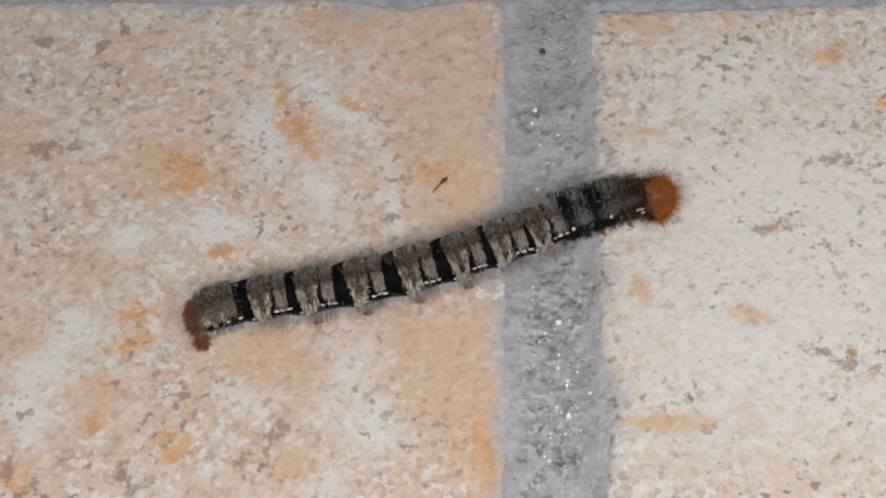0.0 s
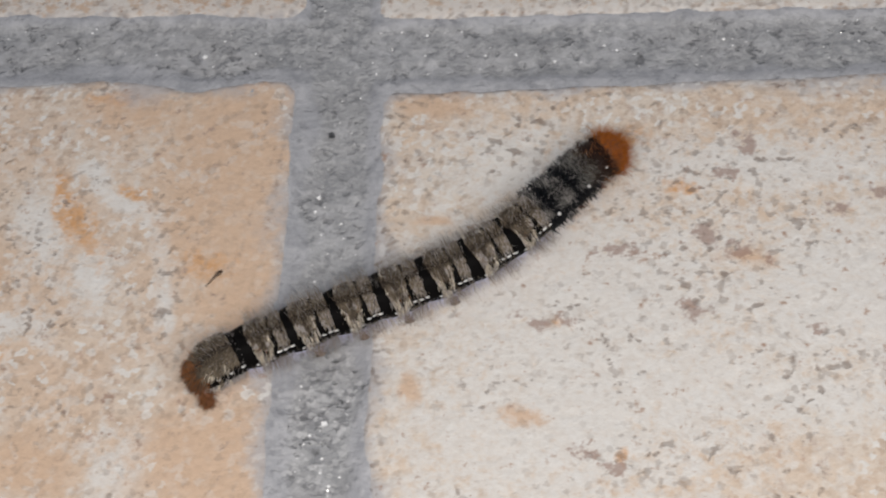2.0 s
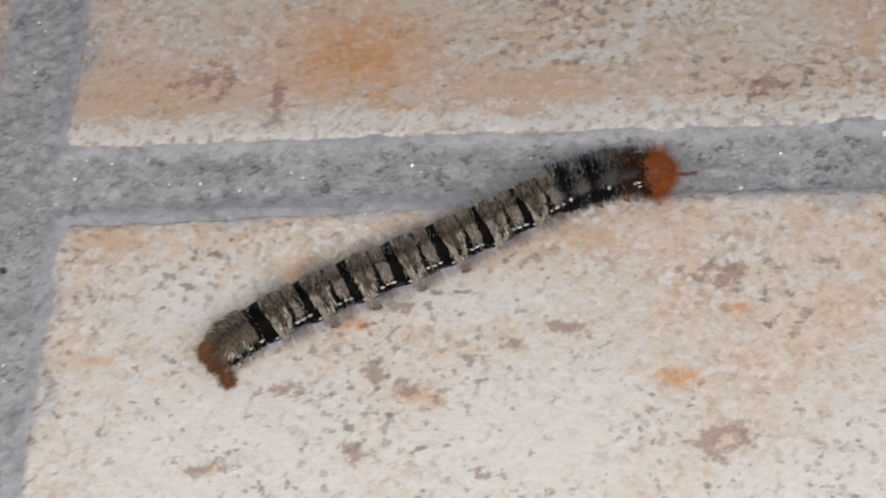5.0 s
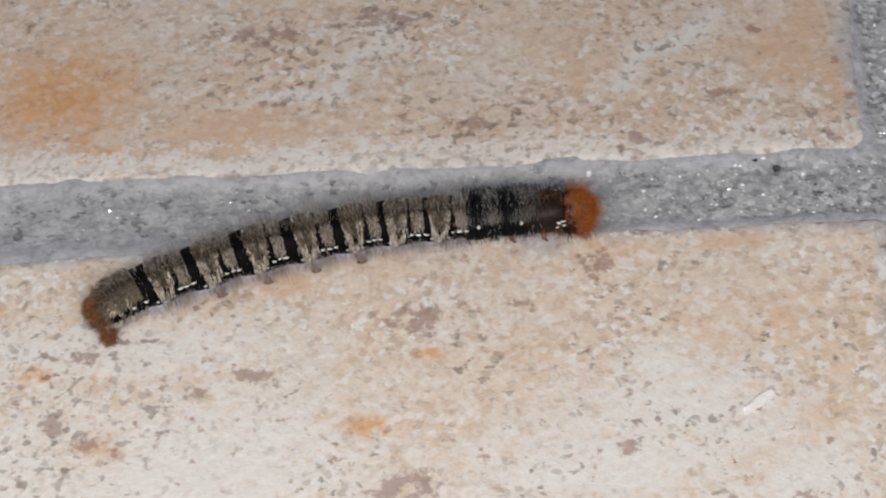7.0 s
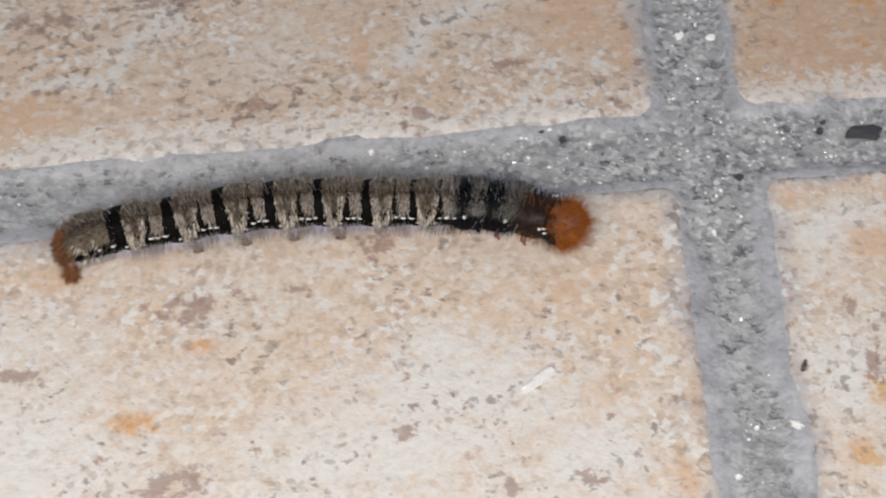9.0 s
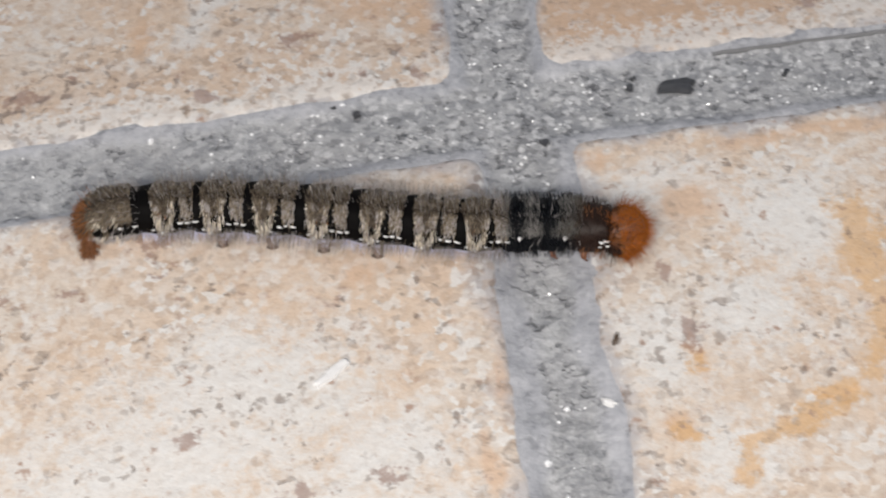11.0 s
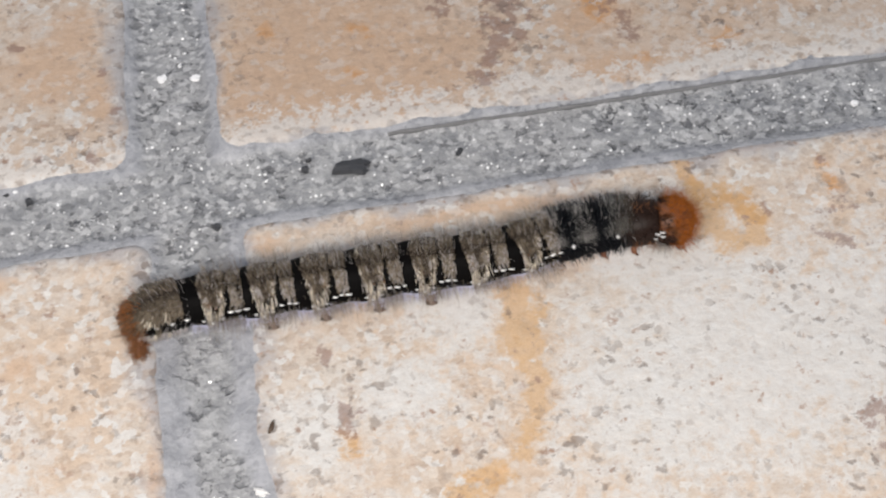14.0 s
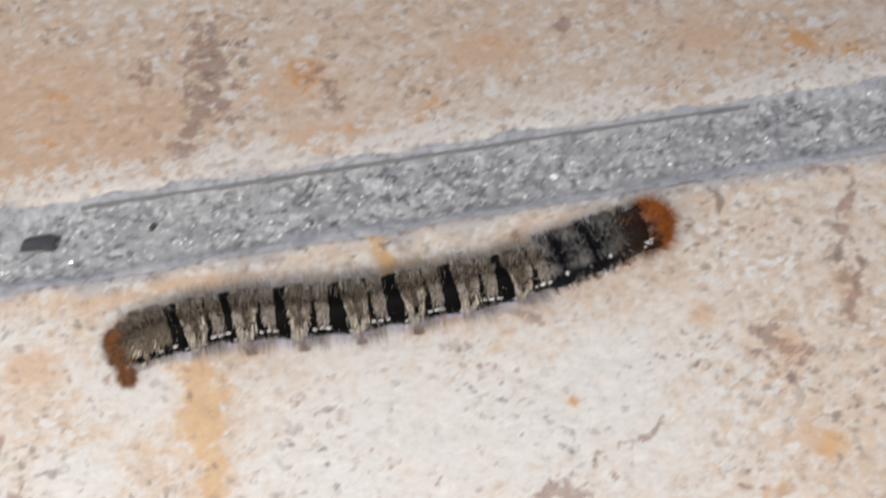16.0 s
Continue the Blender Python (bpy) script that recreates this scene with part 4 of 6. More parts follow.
def coat(f, s):
    """Which hair grows at f degrees from the back's middle and s along the ring (0 at the rear band): None is bare black skin."""
    band = 0.185 + 0.130 * max(0.0, min(1.0, f / 62))
    if s < band and f < 98:
        return None
    start = 0.68 - 0.05 * max(0.0, min(1.0, (f - 15) / 35))
    wide = 0.04 + 0.14 * max(0.0, min(1.0, f / 65))
    if f < 98 and start < s < start + wide:
        return None
    if f > 98:
        return "fringe"
    if f < 14:
        return "back"
    if s > start + wide and s > 0.7:
        return "bar" if f < 57 else None
    if f > 44 and 0.27 < s - 0.0022 * (f - 44) < 0.345:
        return "tuft"
    if f > 44 and 0 < s - (0.60 - (f - 44) * 0.0042) < 0.055:
        return "tuft"
    if f > 52 - 60 * abs(s - 0.44):
        return "tuft" if f < 79 and 0.34 < s < 0.40 else None
    if 10 < f < 29 and 0.40 < s < 0.56 - 0.004 * (f - 10) or 31 < f < 45 and 0.42 < s < 0.53 or f < 24 and s > 0.86:
        return "spot"
    if 16 < f < 50 and (s < band + 0.045 or 0.605 < s < 0.65):
        return "edge"
    return "velvet"


def body_hair(rng, length, scale):
    """The coat of one ring, no two quite alike."""
    roots = []
    uneven = rng.uniform(-4.5, 4.5)
    mats = [H_OLIVE, H_UMBER, H_PALE, H_GREY, H_RUST, H_LILAC]
    for _ in range(6800):
        s, a = rng.random(), rng.uniform(0, math.tau)
        f = flank(a)
        if f > 116:
            continue
        loose = 2.2 if f > 44 else 1.0
        kind = coat(f + rng.gauss(0, 3.0) * loose + uneven * math.sin(9 * s + length + uneven), s + rng.gauss(0, 0.011) * loose + 0.004 * uneven * math.cos(f / 9))
        if kind is None:
            continue
        at, out = on_ring(a, WIDTH * scale, HIGH * scale, DEEP * scale)
        at.x = (s - 0.5) * length
        down = Vector((0, math.sin(a) * (1 if math.cos(a) > 0 else -1), -abs(math.cos(a))))
        way = out * 0.55 + down * 0.75 + Vector((rng.uniform(-0.2, 0.05), rng.uniform(-0.12, 0.12), rng.uniform(-0.12, 0.12)))
        mat, size = 0, rng.uniform(0.35, 0.6)
        if kind == "back":
            mat = 1 if rng.random() < 0.8 else 0
            size = rng.uniform(0.35, 0.65)
            way = out + down * 0.35 + Vector((rng.uniform(-0.25, 0.1), rng.uniform(-0.3, 0.3), rng.uniform(-0.1, 0.2)))
        elif kind == "bar":
            mat = 3 if rng.random() < (0.25 + 0.005 * f) else 0
        elif kind == "tuft":
            mat = (2, 2, 3, 0)[rng.randrange(4)]
            size = rng.uniform(0.5, 1.2)
            way = out * 0.4 + down + Vector((rng.uniform(-0.15, 0.10), 0, 0))
        elif kind == "spot":
            mat = 1
        elif kind == "edge":
            mat = (2, 3, 0)[rng.randrange(3)]
        elif kind == "velvet":
            patch = noise.noise(Vector((s * 6.5, a * 3.2, length + scale * 90))) + rng.gauss(0, 0.12)
            mat = 1 if patch < -0.14 else (3 if patch > 0.24 else 0)
            if f > 35 and rng.random() < 0.08:
                mat = 4
            if rng.random() < (1.6 if math.cos(a) > 0 else 0.6) * max(0.0, 1.0 - f / 30):
                mat = 1
        elif kind == "fringe":
            if rng.random() < 0.62:
                continue
            mat = 5 if rng.random() < 0.9 else 3
            size = rng.uniform(0.5, 1.5)
            way = out + down * 0.4 + Vector((rng.uniform(-0.4, 0.4), 0, rng.uniform(-0.3, 0.1)))
        roots.append((at, way, size, rng.uniform(0.045, 0.075) if kind != "fringe" else rng.uniform(0.018, 0.032), mat))
    for k in range(3000):
        # long soft guard hairs, most of them on the back
        s, a = rng.uniform(-0.05, 1.05), rng.uniform(0, math.tau)
        f = flank(a)
        if f > 108 or (f < 18 and k % 2) or (18 < f < 38 and k % 5) or (38 <= f < 84 and k % 9) or (s < 0.30 or s > 0.98) and k % 11:
            continue
        at, out = on_ring(a, WIDTH * scale, HIGH * scale, DEEP * scale)
        at.x = (s - 0.5) * length
        way = out + Vector((rng.uniform(-0.25, 0.15), rng.uniform(-0.3, 0.3), rng.uniform(-0.1, 0.4)))
        roots.append((at, way, rng.uniform(0.9, 3.0), 0.019, 3 if rng.random() < 0.5 else 0))
    return hairs(rng, roots, mats)


caterpillar = tagged(new("caterpillar"), "hairy olive and black caterpillar with orange head crawling over tiles", "caterpillar")
rings = {}


def body_pick(s, a):
    return 1 if flank(a) > 120 else 0


def furred(s, a):
    """The skin of a body ring: felted under the coat, black between, lilac below."""
    f = flank(a)
    if f > 101:
        return 1
    along = (s - 0.5) * 7.3 / 6.0 + 0.5
    kind = coat(f, along) if 0 < along < 1 else None
    return {None: 0, "fringe": 0, "tuft": 2, "back": 3, "spot": 3, "velvet": 2, "edge": 2, "bar": 2}[kind]


def body_ring(i):
    rng = random.Random(40 + i)
    scale = (0.96, 1.0, 1.02, 1.03, 1.02, 1.0, 0.98)[i]
    length = 7.3
    me = barrel("body_ring", length, WIDTH * scale, HIGH * scale, DEEP * scale, 0.10, [SKIN, BELLY, FELT, FELT_DARK], furred, around=84, along=40, front=0.86, back=0.90, relief=0.05)
    ob = part("body_ring", me, caterpillar, "black glossy body ring with lilac belly")
    part("hair", body_hair(rng, 6.0, scale * 0.98), ob, "olive velvet hair with cream tufts")
    for side in (-1, 1):
        # white dashes modelled as glints at the foot of the black bands
        a = math.radians(21)
        y, z = math.cos(a) * WIDTH * scale * (1.05 if side < 0 else 0.99), math.sin(a) * HIGH * scale * (1.05 if side < 0 else 0.95)
        x0 = 1.05 + rng.uniform(-0.1, 0.2)
        for _ in range(rng.choice((2, 3, 3))):
            x1, up, r = x0 + rng.uniform(0.35, 0.8), rng.uniform(-0.16, 0.16), rng.uniform(0.09, 0.16)
            tilt = rng.uniform(-0.14, 0.18)
            part("flank_glint", bulb("flank_glint", [(Vector((x0, side * (y - 0.10), z + up)), 0.04), (Vector((x0 * 0.7 + x1 * 0.3, side * y, z + up + 0.04)), r), (Vector((x0 * 0.25 + x1 * 0.75, side * (y + 0.02), z + up + tilt * 0.7)), r * rng.uniform(0.5, 0.9)), (Vector((x1, side * (y - 0.08), z + up + tilt)), 0.04)], GLINT, 8), ob, "white dash for a glint on the flank")
            x0 = x1 + rng.uniform(0.03, 0.3)
        # smaller white bodies for the glints lower on the flank
        for x, w in ((rng.uniform(-1.6, -1.0), 0.12), (rng.uniform(0.1, 0.7), 0.10)):
            part("glint_dot", bulb("glint_dot", [(Vector((x - 0.22, side * (y + 0.12), 0.25)), 0.04), (Vector((x, side * (y + 0.22), 0.32)), w), (Vector((x + 0.2, side * (y + 0.12), 0.25)), 0.05)], GLINT, 8), ob, "white dot for a glint on the flank")
        part("glint_dot", bulb("glint_dot", [(Vector((-0.75, side * (y + 0.25), -0.10)), 0.06), (Vector((-0.6, side * (y + 0.38), -0.02)), 0.17), (Vector((-0.4, side * (y + 0.25), -0.10)), 0.07)], GLINT, 8), ob, "white dot for a glint on the flank")
        if 1 <= i <= 4:
            part("proleg", peg("proleg", (0.2, side * 1.9, -1.6), (0.2, side * 3.1, -LOW + 0.25), 1.0, 0.55, LEG, 0.25), ob, "stubby brown proleg")
    rings["s%d" % (i + 1)] = ob


for i in range(7):
    body_ring(i)


def tail_ring():
    rng = random.Random(71)
    length = 7.3

    def pick(s, a):
        f = flank(a)
        if f > 108:
            return 1
        return 0 if f > 60 or s > 0.86 else (3 if f < 10 else 2)

    me = barrel("tail_ring", length, 2.85, 2.8, 2.4, 0.08, [SKIN, BELLY, FELT, FELT_DARK], pick, around=60, along=30, front=0.94, back=0.22, relief=0.05, power=2.1, droop=0.9)
    ob = part("tail_ring", me, caterpillar, "dark tapering tail ring")
    roots = []
    for _ in range(4200):
        s, a = rng.random(), rng.uniform(0, math.tau)
        f = flank(a)
        e = 2 * s - 1
        if f > 120 or s > 0.88:
            continue
        if 62 < f < 92 and s > 0.25 and not 0.42 < s < 0.50:
            continue
        k = 1 - 0.78 * abs(e) ** 2.1 if e < 0 else 1.0
        at, out = on_ring(a, 2.85 * k, 2.8 * k, 2.4 * k)
        at.x = e * length / 2
        at.z -= 0.9 * max(0.0, -e) ** 1.6
        down = Vector((0, math.sin(a) * (1 if math.cos(a) > 0 else -1), -abs(math.cos(a))))
        way = out * 0.6 + down * 0.6 + Vector((-0.35 - 1.6 * max(0.0, -e) ** 2, rng.uniform(-0.2, 0.2), rng.uniform(-0.15, 0.15)))
        mat = 1 if rng.random() < 0.35 + 0.6 * max(0.0, 1 - f / 40) else 0
        size = rng.uniform(0.4, 0.85)
        if s < 0.20:
            mat, size = (4 if rng.random() < 0.7 else 1), rng.uniform(0.5, 1.2)
        elif f > 36 and (abs(s - 0.36) < 0.07 or abs(s - 0.62) < 0.05) and rng.random() < 0.45:
            mat = 2
        elif f > 92:
            mat = 3
        roots.append((at, way, size, rng.uniform(0.04, 0.065), mat))
    for _ in range(500):
        s, a = rng.random(), rng.uniform(0, math.tau)
        if flank(a) > 100:
            continue
        e = 2 * s - 1
        k = 1 - 0.78 * abs(e) ** 2.1 if e < 0 else 1.0
        at, out = on_ring(a, 2.85 * k, 2.8 * k, 2.4 * k)
        at.x = e * length / 2
        at.z -= 0.9 * max(0.0, -e) ** 1.6
        roots.append((at, out + Vector((-0.4, rng.uniform(-0.3, 0.3), 0.2)), rng.uniform(0.9, 2.0), 0.019, 5 if s < 0.3 else 3))
    part("hair", hairs(rng, roots, [H_OLIVE, H_UMBER, H_PALE, H_GREY, H_RUST, H_ORANGE]), ob, "olive hair turning rust at the end")
    for side in (-1, 1):
        clasper = part("clasper", peg("clasper", (-2.4, side * 1.2, -0.9), (-2.7, side * 2.9, -LOW + 0.2), 0.85, 0.58, RUST, 0.1), ob, "rust-brown clasper at the tail")
        strands = []
        for _ in range(520):
            k = rng.random()
            p = Vector((-2.4, side * 1.2, -0.9)).lerp(Vector((-2.8, side * 2.9, -LOW + 0.3)), k)
            d = Vector((rng.gauss(-0.2, 1), rng.gauss(0, 1) + side * 0.6, rng.gauss(0, 0.7))).normalized()
            strands.append((p + d * (0.85 - 0.35 * k), d + Vector((-0.2, 0, -0.4)), rng.uniform(0.35, 1.2), 0.03, 0))
        part("bristles", hairs(rng, strands, [H_RUST]), clasper, "short rust bristles")
    # glints along the tail's flank, built as white bulbs
    for x in (-0.4, 1.3, 2.9):
        for side in (-1, 1):
            part("flank_glint", bulb("flank_glint", [(Vector((x - 0.35, side * 2.60, 0.80)), 0.05), (Vector((x - 0.1, side * 2.78, 0.85)), 0.15), (Vector((x + 0.3, side * 2.65, 0.80)), 0.06)], GLINT, 8), ob, "white dash for a glint on the flank")
    rings["tail"] = ob


def thorax_ring(key, length, scale, seed, legs, last=False):
    rng = random.Random(seed)
    w, h, d = WIDTH * scale, HIGH * scale, DEEP * scale
    me = barrel("thorax_ring", length, w, h, d, 0.06, [HEAD if last else BLUE_SKIN, BELLY], body_pick, front=0.86 if last else 0.88, back=0.92, relief=0.05)
    ob = part("thorax_ring", me, caterpillar, "dark brown front ring" if last else "blue-black glossy front ring")
    roots = []
    for _ in range(900):
        s, a = rng.random(), rng.uniform(0, math.tau)
        f = flank(a)
        if f > 112:
            continue
        at, out = on_ring(a, w, h, d)
        at.x = (s - 0.5) * length * 0.9
        way = out + Vector((rng.uniform(-0.4, 0.3), rng.uniform(-0.3, 0.3), rng.uniform(-0.1, 0.3)))
        if last and s > 0.45:
            if rng.random() < 0.4:
                continue
            mat = 2 if rng.random() < (0.7 if f > 84 else 0.8 if f < 14 else 0.0) else 5
        else:
            mat = 0 if rng.random() < 0.95 else 1
        roots.append((at, way, rng.uniform(0.5, 1.3), rng.uniform(0.03, 0.05), mat))
    # soft grey locks combed from the back down the flanks, in stripes
    stripes = ((-0.42, 3), (-0.33, 4), (-0.24, 3), (-0.15, 4)) if last else ((-0.44, 1), (-0.30, 3), (0.20, 3), (0.36, 3))
    for x, tone in stripes:
        for _ in range(210 if last else 100):
            f = rng.uniform(-46, 48) if last else -46 + 84 * rng.random() ** 2.2
            a = math.radians(90 - f)
            at, out = on_ring(a, w, h, d)
            at.x = (x + rng.gauss(0, 0.030 + 0.0006 * (52 - f))) * length
            side = 1 if math.cos(a) + rng.gauss(0, 0.25) > 0 else -1
            down = Vector((0, math.sin(a) * side, -abs(math.cos(a))))
            way = out * 0.55 + down * 0.55 + Vector((rng.uniform(-0.12, 0.08), rng.uniform(-0.06, 0.06), 0.05))
            roots.append((at, way, rng.uniform(0.6, 1.5), rng.uniform(0.014, 0.026), tone))
    for _ in range(170):
        a = rng.uniform(0, math.tau)
        if flank(a) > 45:
            continue
        at, out = on_ring(a, w, h, d)
        at.x = (rng.choice((-0.38, -0.24, -0.10) if last else (-0.30, 0.02, 0.30)) + rng.gauss(0, 0.05)) * length
        roots.append((at, out + Vector((rng.uniform(-0.2, 0.2), rng.uniform(-0.2, 0.2), 0.25)), rng.uniform(1.0, 2.6), 0.021, 1 if rng.random() < 0.55 else 0))
    part("hair", hairs(rng, roots, [H_SLATE, H_GREY, H_RUST, H_ASH, H_UMBER, H_SEPIA]), ob, "slate-grey bristly hair")
    for side in (-1, 1):
        y = side * w * 0.97
        if not last:
            x = 1.35 if legs else -0.1
            # a white bulb for the glint on the black front ring
            part("flank_glint", bulb("flank_glint", [(Vector((x - 0.2, y * 0.93, 1.25)), 0.07), (Vector((x - 0.03, y * 0.97, 1.40)), 0.31), (Vector((x + 0.24, y * 0.93, 1.28)), 0.10)], GLINT, 8), ob, "white spot for a glint on the front ring")
        if legs:
            part("leg", bulb("leg", [(Vector((0.1, side * 1.5, -1.9)), 0.42), (Vector((0.2, side * 2.2, -2.6)), 0.30), (Vector((0.5, side * 2.5, -LOW + 0.25)), 0.14), (Vector((0.7, side * 2.4, -LOW + 0.1)), 0.04)], RUST, 10), ob, "short reddish jointed leg")
    rings[key] = ob


def head_part():
    rng = random.Random(90)
    size, mid = 2.55, Vector((-0.40, 0, -0.20))
    shell = []
    for k in range(13):
        q = math.radians(-72 + 160 * k / 12)
        shell.append((mid + Vector((math.sin(q) * size, 0, 0)), math.cos(q) * size))
    ob = part("head", bulb("head", shell, RUST, 28), caterpillar, "rust-brown head under orange hair")
    roots = []
    for _ in range(5200):
        a, s = rng.uniform(0, math.tau), rng.random()
        q = math.radians(-62 + 146 * s)
        out = Vector((math.sin(q), math.cos(q) * math.cos(a), math.cos(q) * math.sin(a)))
        at = mid + Vector((out.x * size * 0.86, out.y * size * 1.06, out.z * size))
        if at.z < -2.4:
            continue
        lean = noise.noise_vector(at * 0.6)
        way = out * 0.55 + Vector((0.55, 0, -0.35)) + Vector((rng.uniform(-0.2, 0.2), rng.uniform(-0.2, 0.2), rng.uniform(-0.2, 0.2))) + lean * 1.2
        long = 1.0 + 0.7 * noise.noise(at * 0.9 + Vector((7, 3, 1)))
        dark = noise.noise(at * 0.7 + Vector((1, 9, 4))) * 0.22 + rng.gauss(0, 0.10) + 0.8 * (at.x + 0.20) + 0.6 * max(0.0, at.z - 1.3)
        size_now = rng.uniform(0.35, 0.85) * long
        fine = rng.random() < 0.36
        if fine:
            way, size_now = out + Vector((0.15, 0, 0.2)) + lean * 0.9, rng.uniform(0.8, 2.3)
        roots.append((at, way, size_now, 0.018 if fine else rng.uniform(0.03, 0.055), 0 if dark > -0.1 or fine and dark > -0.6 else (1 if dark > -0.30 else 2)))
    part("hair", hairs(rng, roots, [H_ORANGE, H_RUST, H_SEPIA]), ob, "dense orange hair")
    for side in (-1, 1):
        # highlights on the dark shell behind the head, as white bulbs
        for x, z, r in ((-2.5, 1.0, 0.17), (-2.0, 1.25, 0.11), (-1.9, 0.45, 0.16), (-2.7, 0.2, 0.10)):
            part("jaw_glint", bulb("jaw_glint", [(Vector((x - 0.32, side * 2.35, z - 0.1)), 0.07), (Vector((x, side * 2.62, z)), r), (Vector((x + 0.32, side * 2.45, z - 0.1)), 0.07)], GLINT, 8), ob, "white spot for a glint behind the head")
    rings["head"] = ob


tail_ring()
thorax_ring("t1", 4.3, 0.98, 81, False)
thorax_ring("t2", 5.0, 0.95, 82, True)
thorax_ring("t3", 5.4, 0.90, 83, True, last=True)
head_part()


def motions():
    """The crawl: the animal's middle over the floor, and each ring about it."""
    walk(caterpillar, [
        (0, pose(-0.0064, -0.0454, 0)), (0.5, pose(0.0005, -0.0431, 0)), (1, pose(0.0077, -0.0400, 0)), (1.5, pose(0.0134, -0.0375, 0)), (2, pose(0.0200, -0.0337, 0)), (2.5, pose(0.0255, -0.0295, 0)), (3, pose(0.0323, -0.0252, 0)), (3.5, pose(0.0391, -0.0209, 0)), (3.7, pose(0.0416, -0.0196, 0)), (5.8, pose(0.0728, -0.0029, 0)), (6, pose(0.0750, -0.0020, 0)), (6.5, pose(0.0810, -0.0012, 0)), (7, pose(0.0872, 0.0001, 0)), (7.5, pose(0.0942, 0.0014, 0)), (8, pose(0.1004, 0.0020, 0)), (8.5, pose(0.1065, 0.0012, 0)), (8.7, pose(0.1088, 0.0014, 0)), (10.8, pose(0.1391, -0.0056, 0)), (11, pose(0.1414, -0.0060, 0)), (11.5, pose(0.1479, -0.0074, 0)), (12, pose(0.1550, -0.0085, 0)), (12.5, pose(0.1623, -0.0102, 0)), (13, pose(0.1699, -0.0097, 0)), (13.5, pose(0.1759, -0.0094, 0)), (14, pose(0.1834, -0.0091, 0)), (14.5, pose(0.1916, -0.0090, 0)), (15, pose(0.2002, -0.0091, 0)), (15.5, pose(0.2086, -0.0093, 0)), (16, pose(0.2171, -0.0093, 0)),
    ])
    walk(rings["tail"], [
        (0, pose(-0.02748, -0.00732, 0.0029, 0, 0, 20.7)), (0.5, pose(-0.02784, -0.00829, 0.0029, 0, 0, 20.1)), (1, pose(-0.02709, -0.00975, 0.0029, 0, 0, 24.3)), (1.5, pose(-0.02569, -0.01151, 0.0029, 0, 0, 31.9)), (2, pose(-0.02441, -0.01190, 0.0029, 0, 0, 34.1)), (2.5, pose(-0.02402, -0.01230, 0.0029, 0, 0, 34.1)), (3, pose(-0.02377, -0.01448, 0.0029, 0, 0, 37.8)), (3.5, pose(-0.02361, -0.01511, 0.0029, 0, 0, 38.4)), (3.7, pose(-0.02264, -0.01453, 0.0029, 0, 0, 42.8)), (5.8, pose(-0.02423, -0.01319, 0.0029, 0, 0, 37.9)), (6, pose(-0.02370, -0.01350, 0.0029, 0, 0, 40.9)), (6.5, pose(-0.02451, -0.01024, 0.0029, 0, 0, 36.1)), (7, pose(-0.02568, -0.00922, 0.0029, 0, 0, 32.0)), (7.5, pose(-0.02670, -0.00738, 0.0029, 0, 0, 24.9)), (8, pose(-0.02668, -0.00642, 0.0029, 0, 0, 24.0)), (8.5, pose(-0.02647, -0.00309, 0.0029, 0, 0, 19.3)), (8.7, pose(-0.02711, -0.00350, 0.0029, 0, 0, 17.7)), (10.8, pose(-0.02607, 0.00578, 0.0029, 0, 0, -2.6)), (11, pose(-0.02615, 0.00459, 0.0029, 0, 0, -0.1)), (11.5, pose(-0.02567, 0.00535, 0.0029, 0, 0, -0.3)), (12, pose(-0.02549, 0.00609, 0.0029, 0, 0, -3.1)), (12.5, pose(-0.02570, 0.00619, 0.0029, 0, 0, -4.3)), (13, pose(-0.02620, 0.00445, 0.0029, 0, 0, -6.8)), (13.5, pose(-0.02670, 0.00163, 0.0029, 0, 0, -0.1)), (14, pose(-0.02672, -0.00042, 0.0029, 0, 0, 7.8)), (14.5, pose(-0.02627, -0.00162, 0.0029, 0, 0, 13.6)), (15, pose(-0.02641, -0.00009, 0.0029, 0, 0, 11.1)), (15.5, pose(-0.02641, 0.00060, 0.0029, 0, 0, 9.6)), (16, pose(-0.02672, 0.00048, 0.0029, 0, 0, 9.9)),
    ])
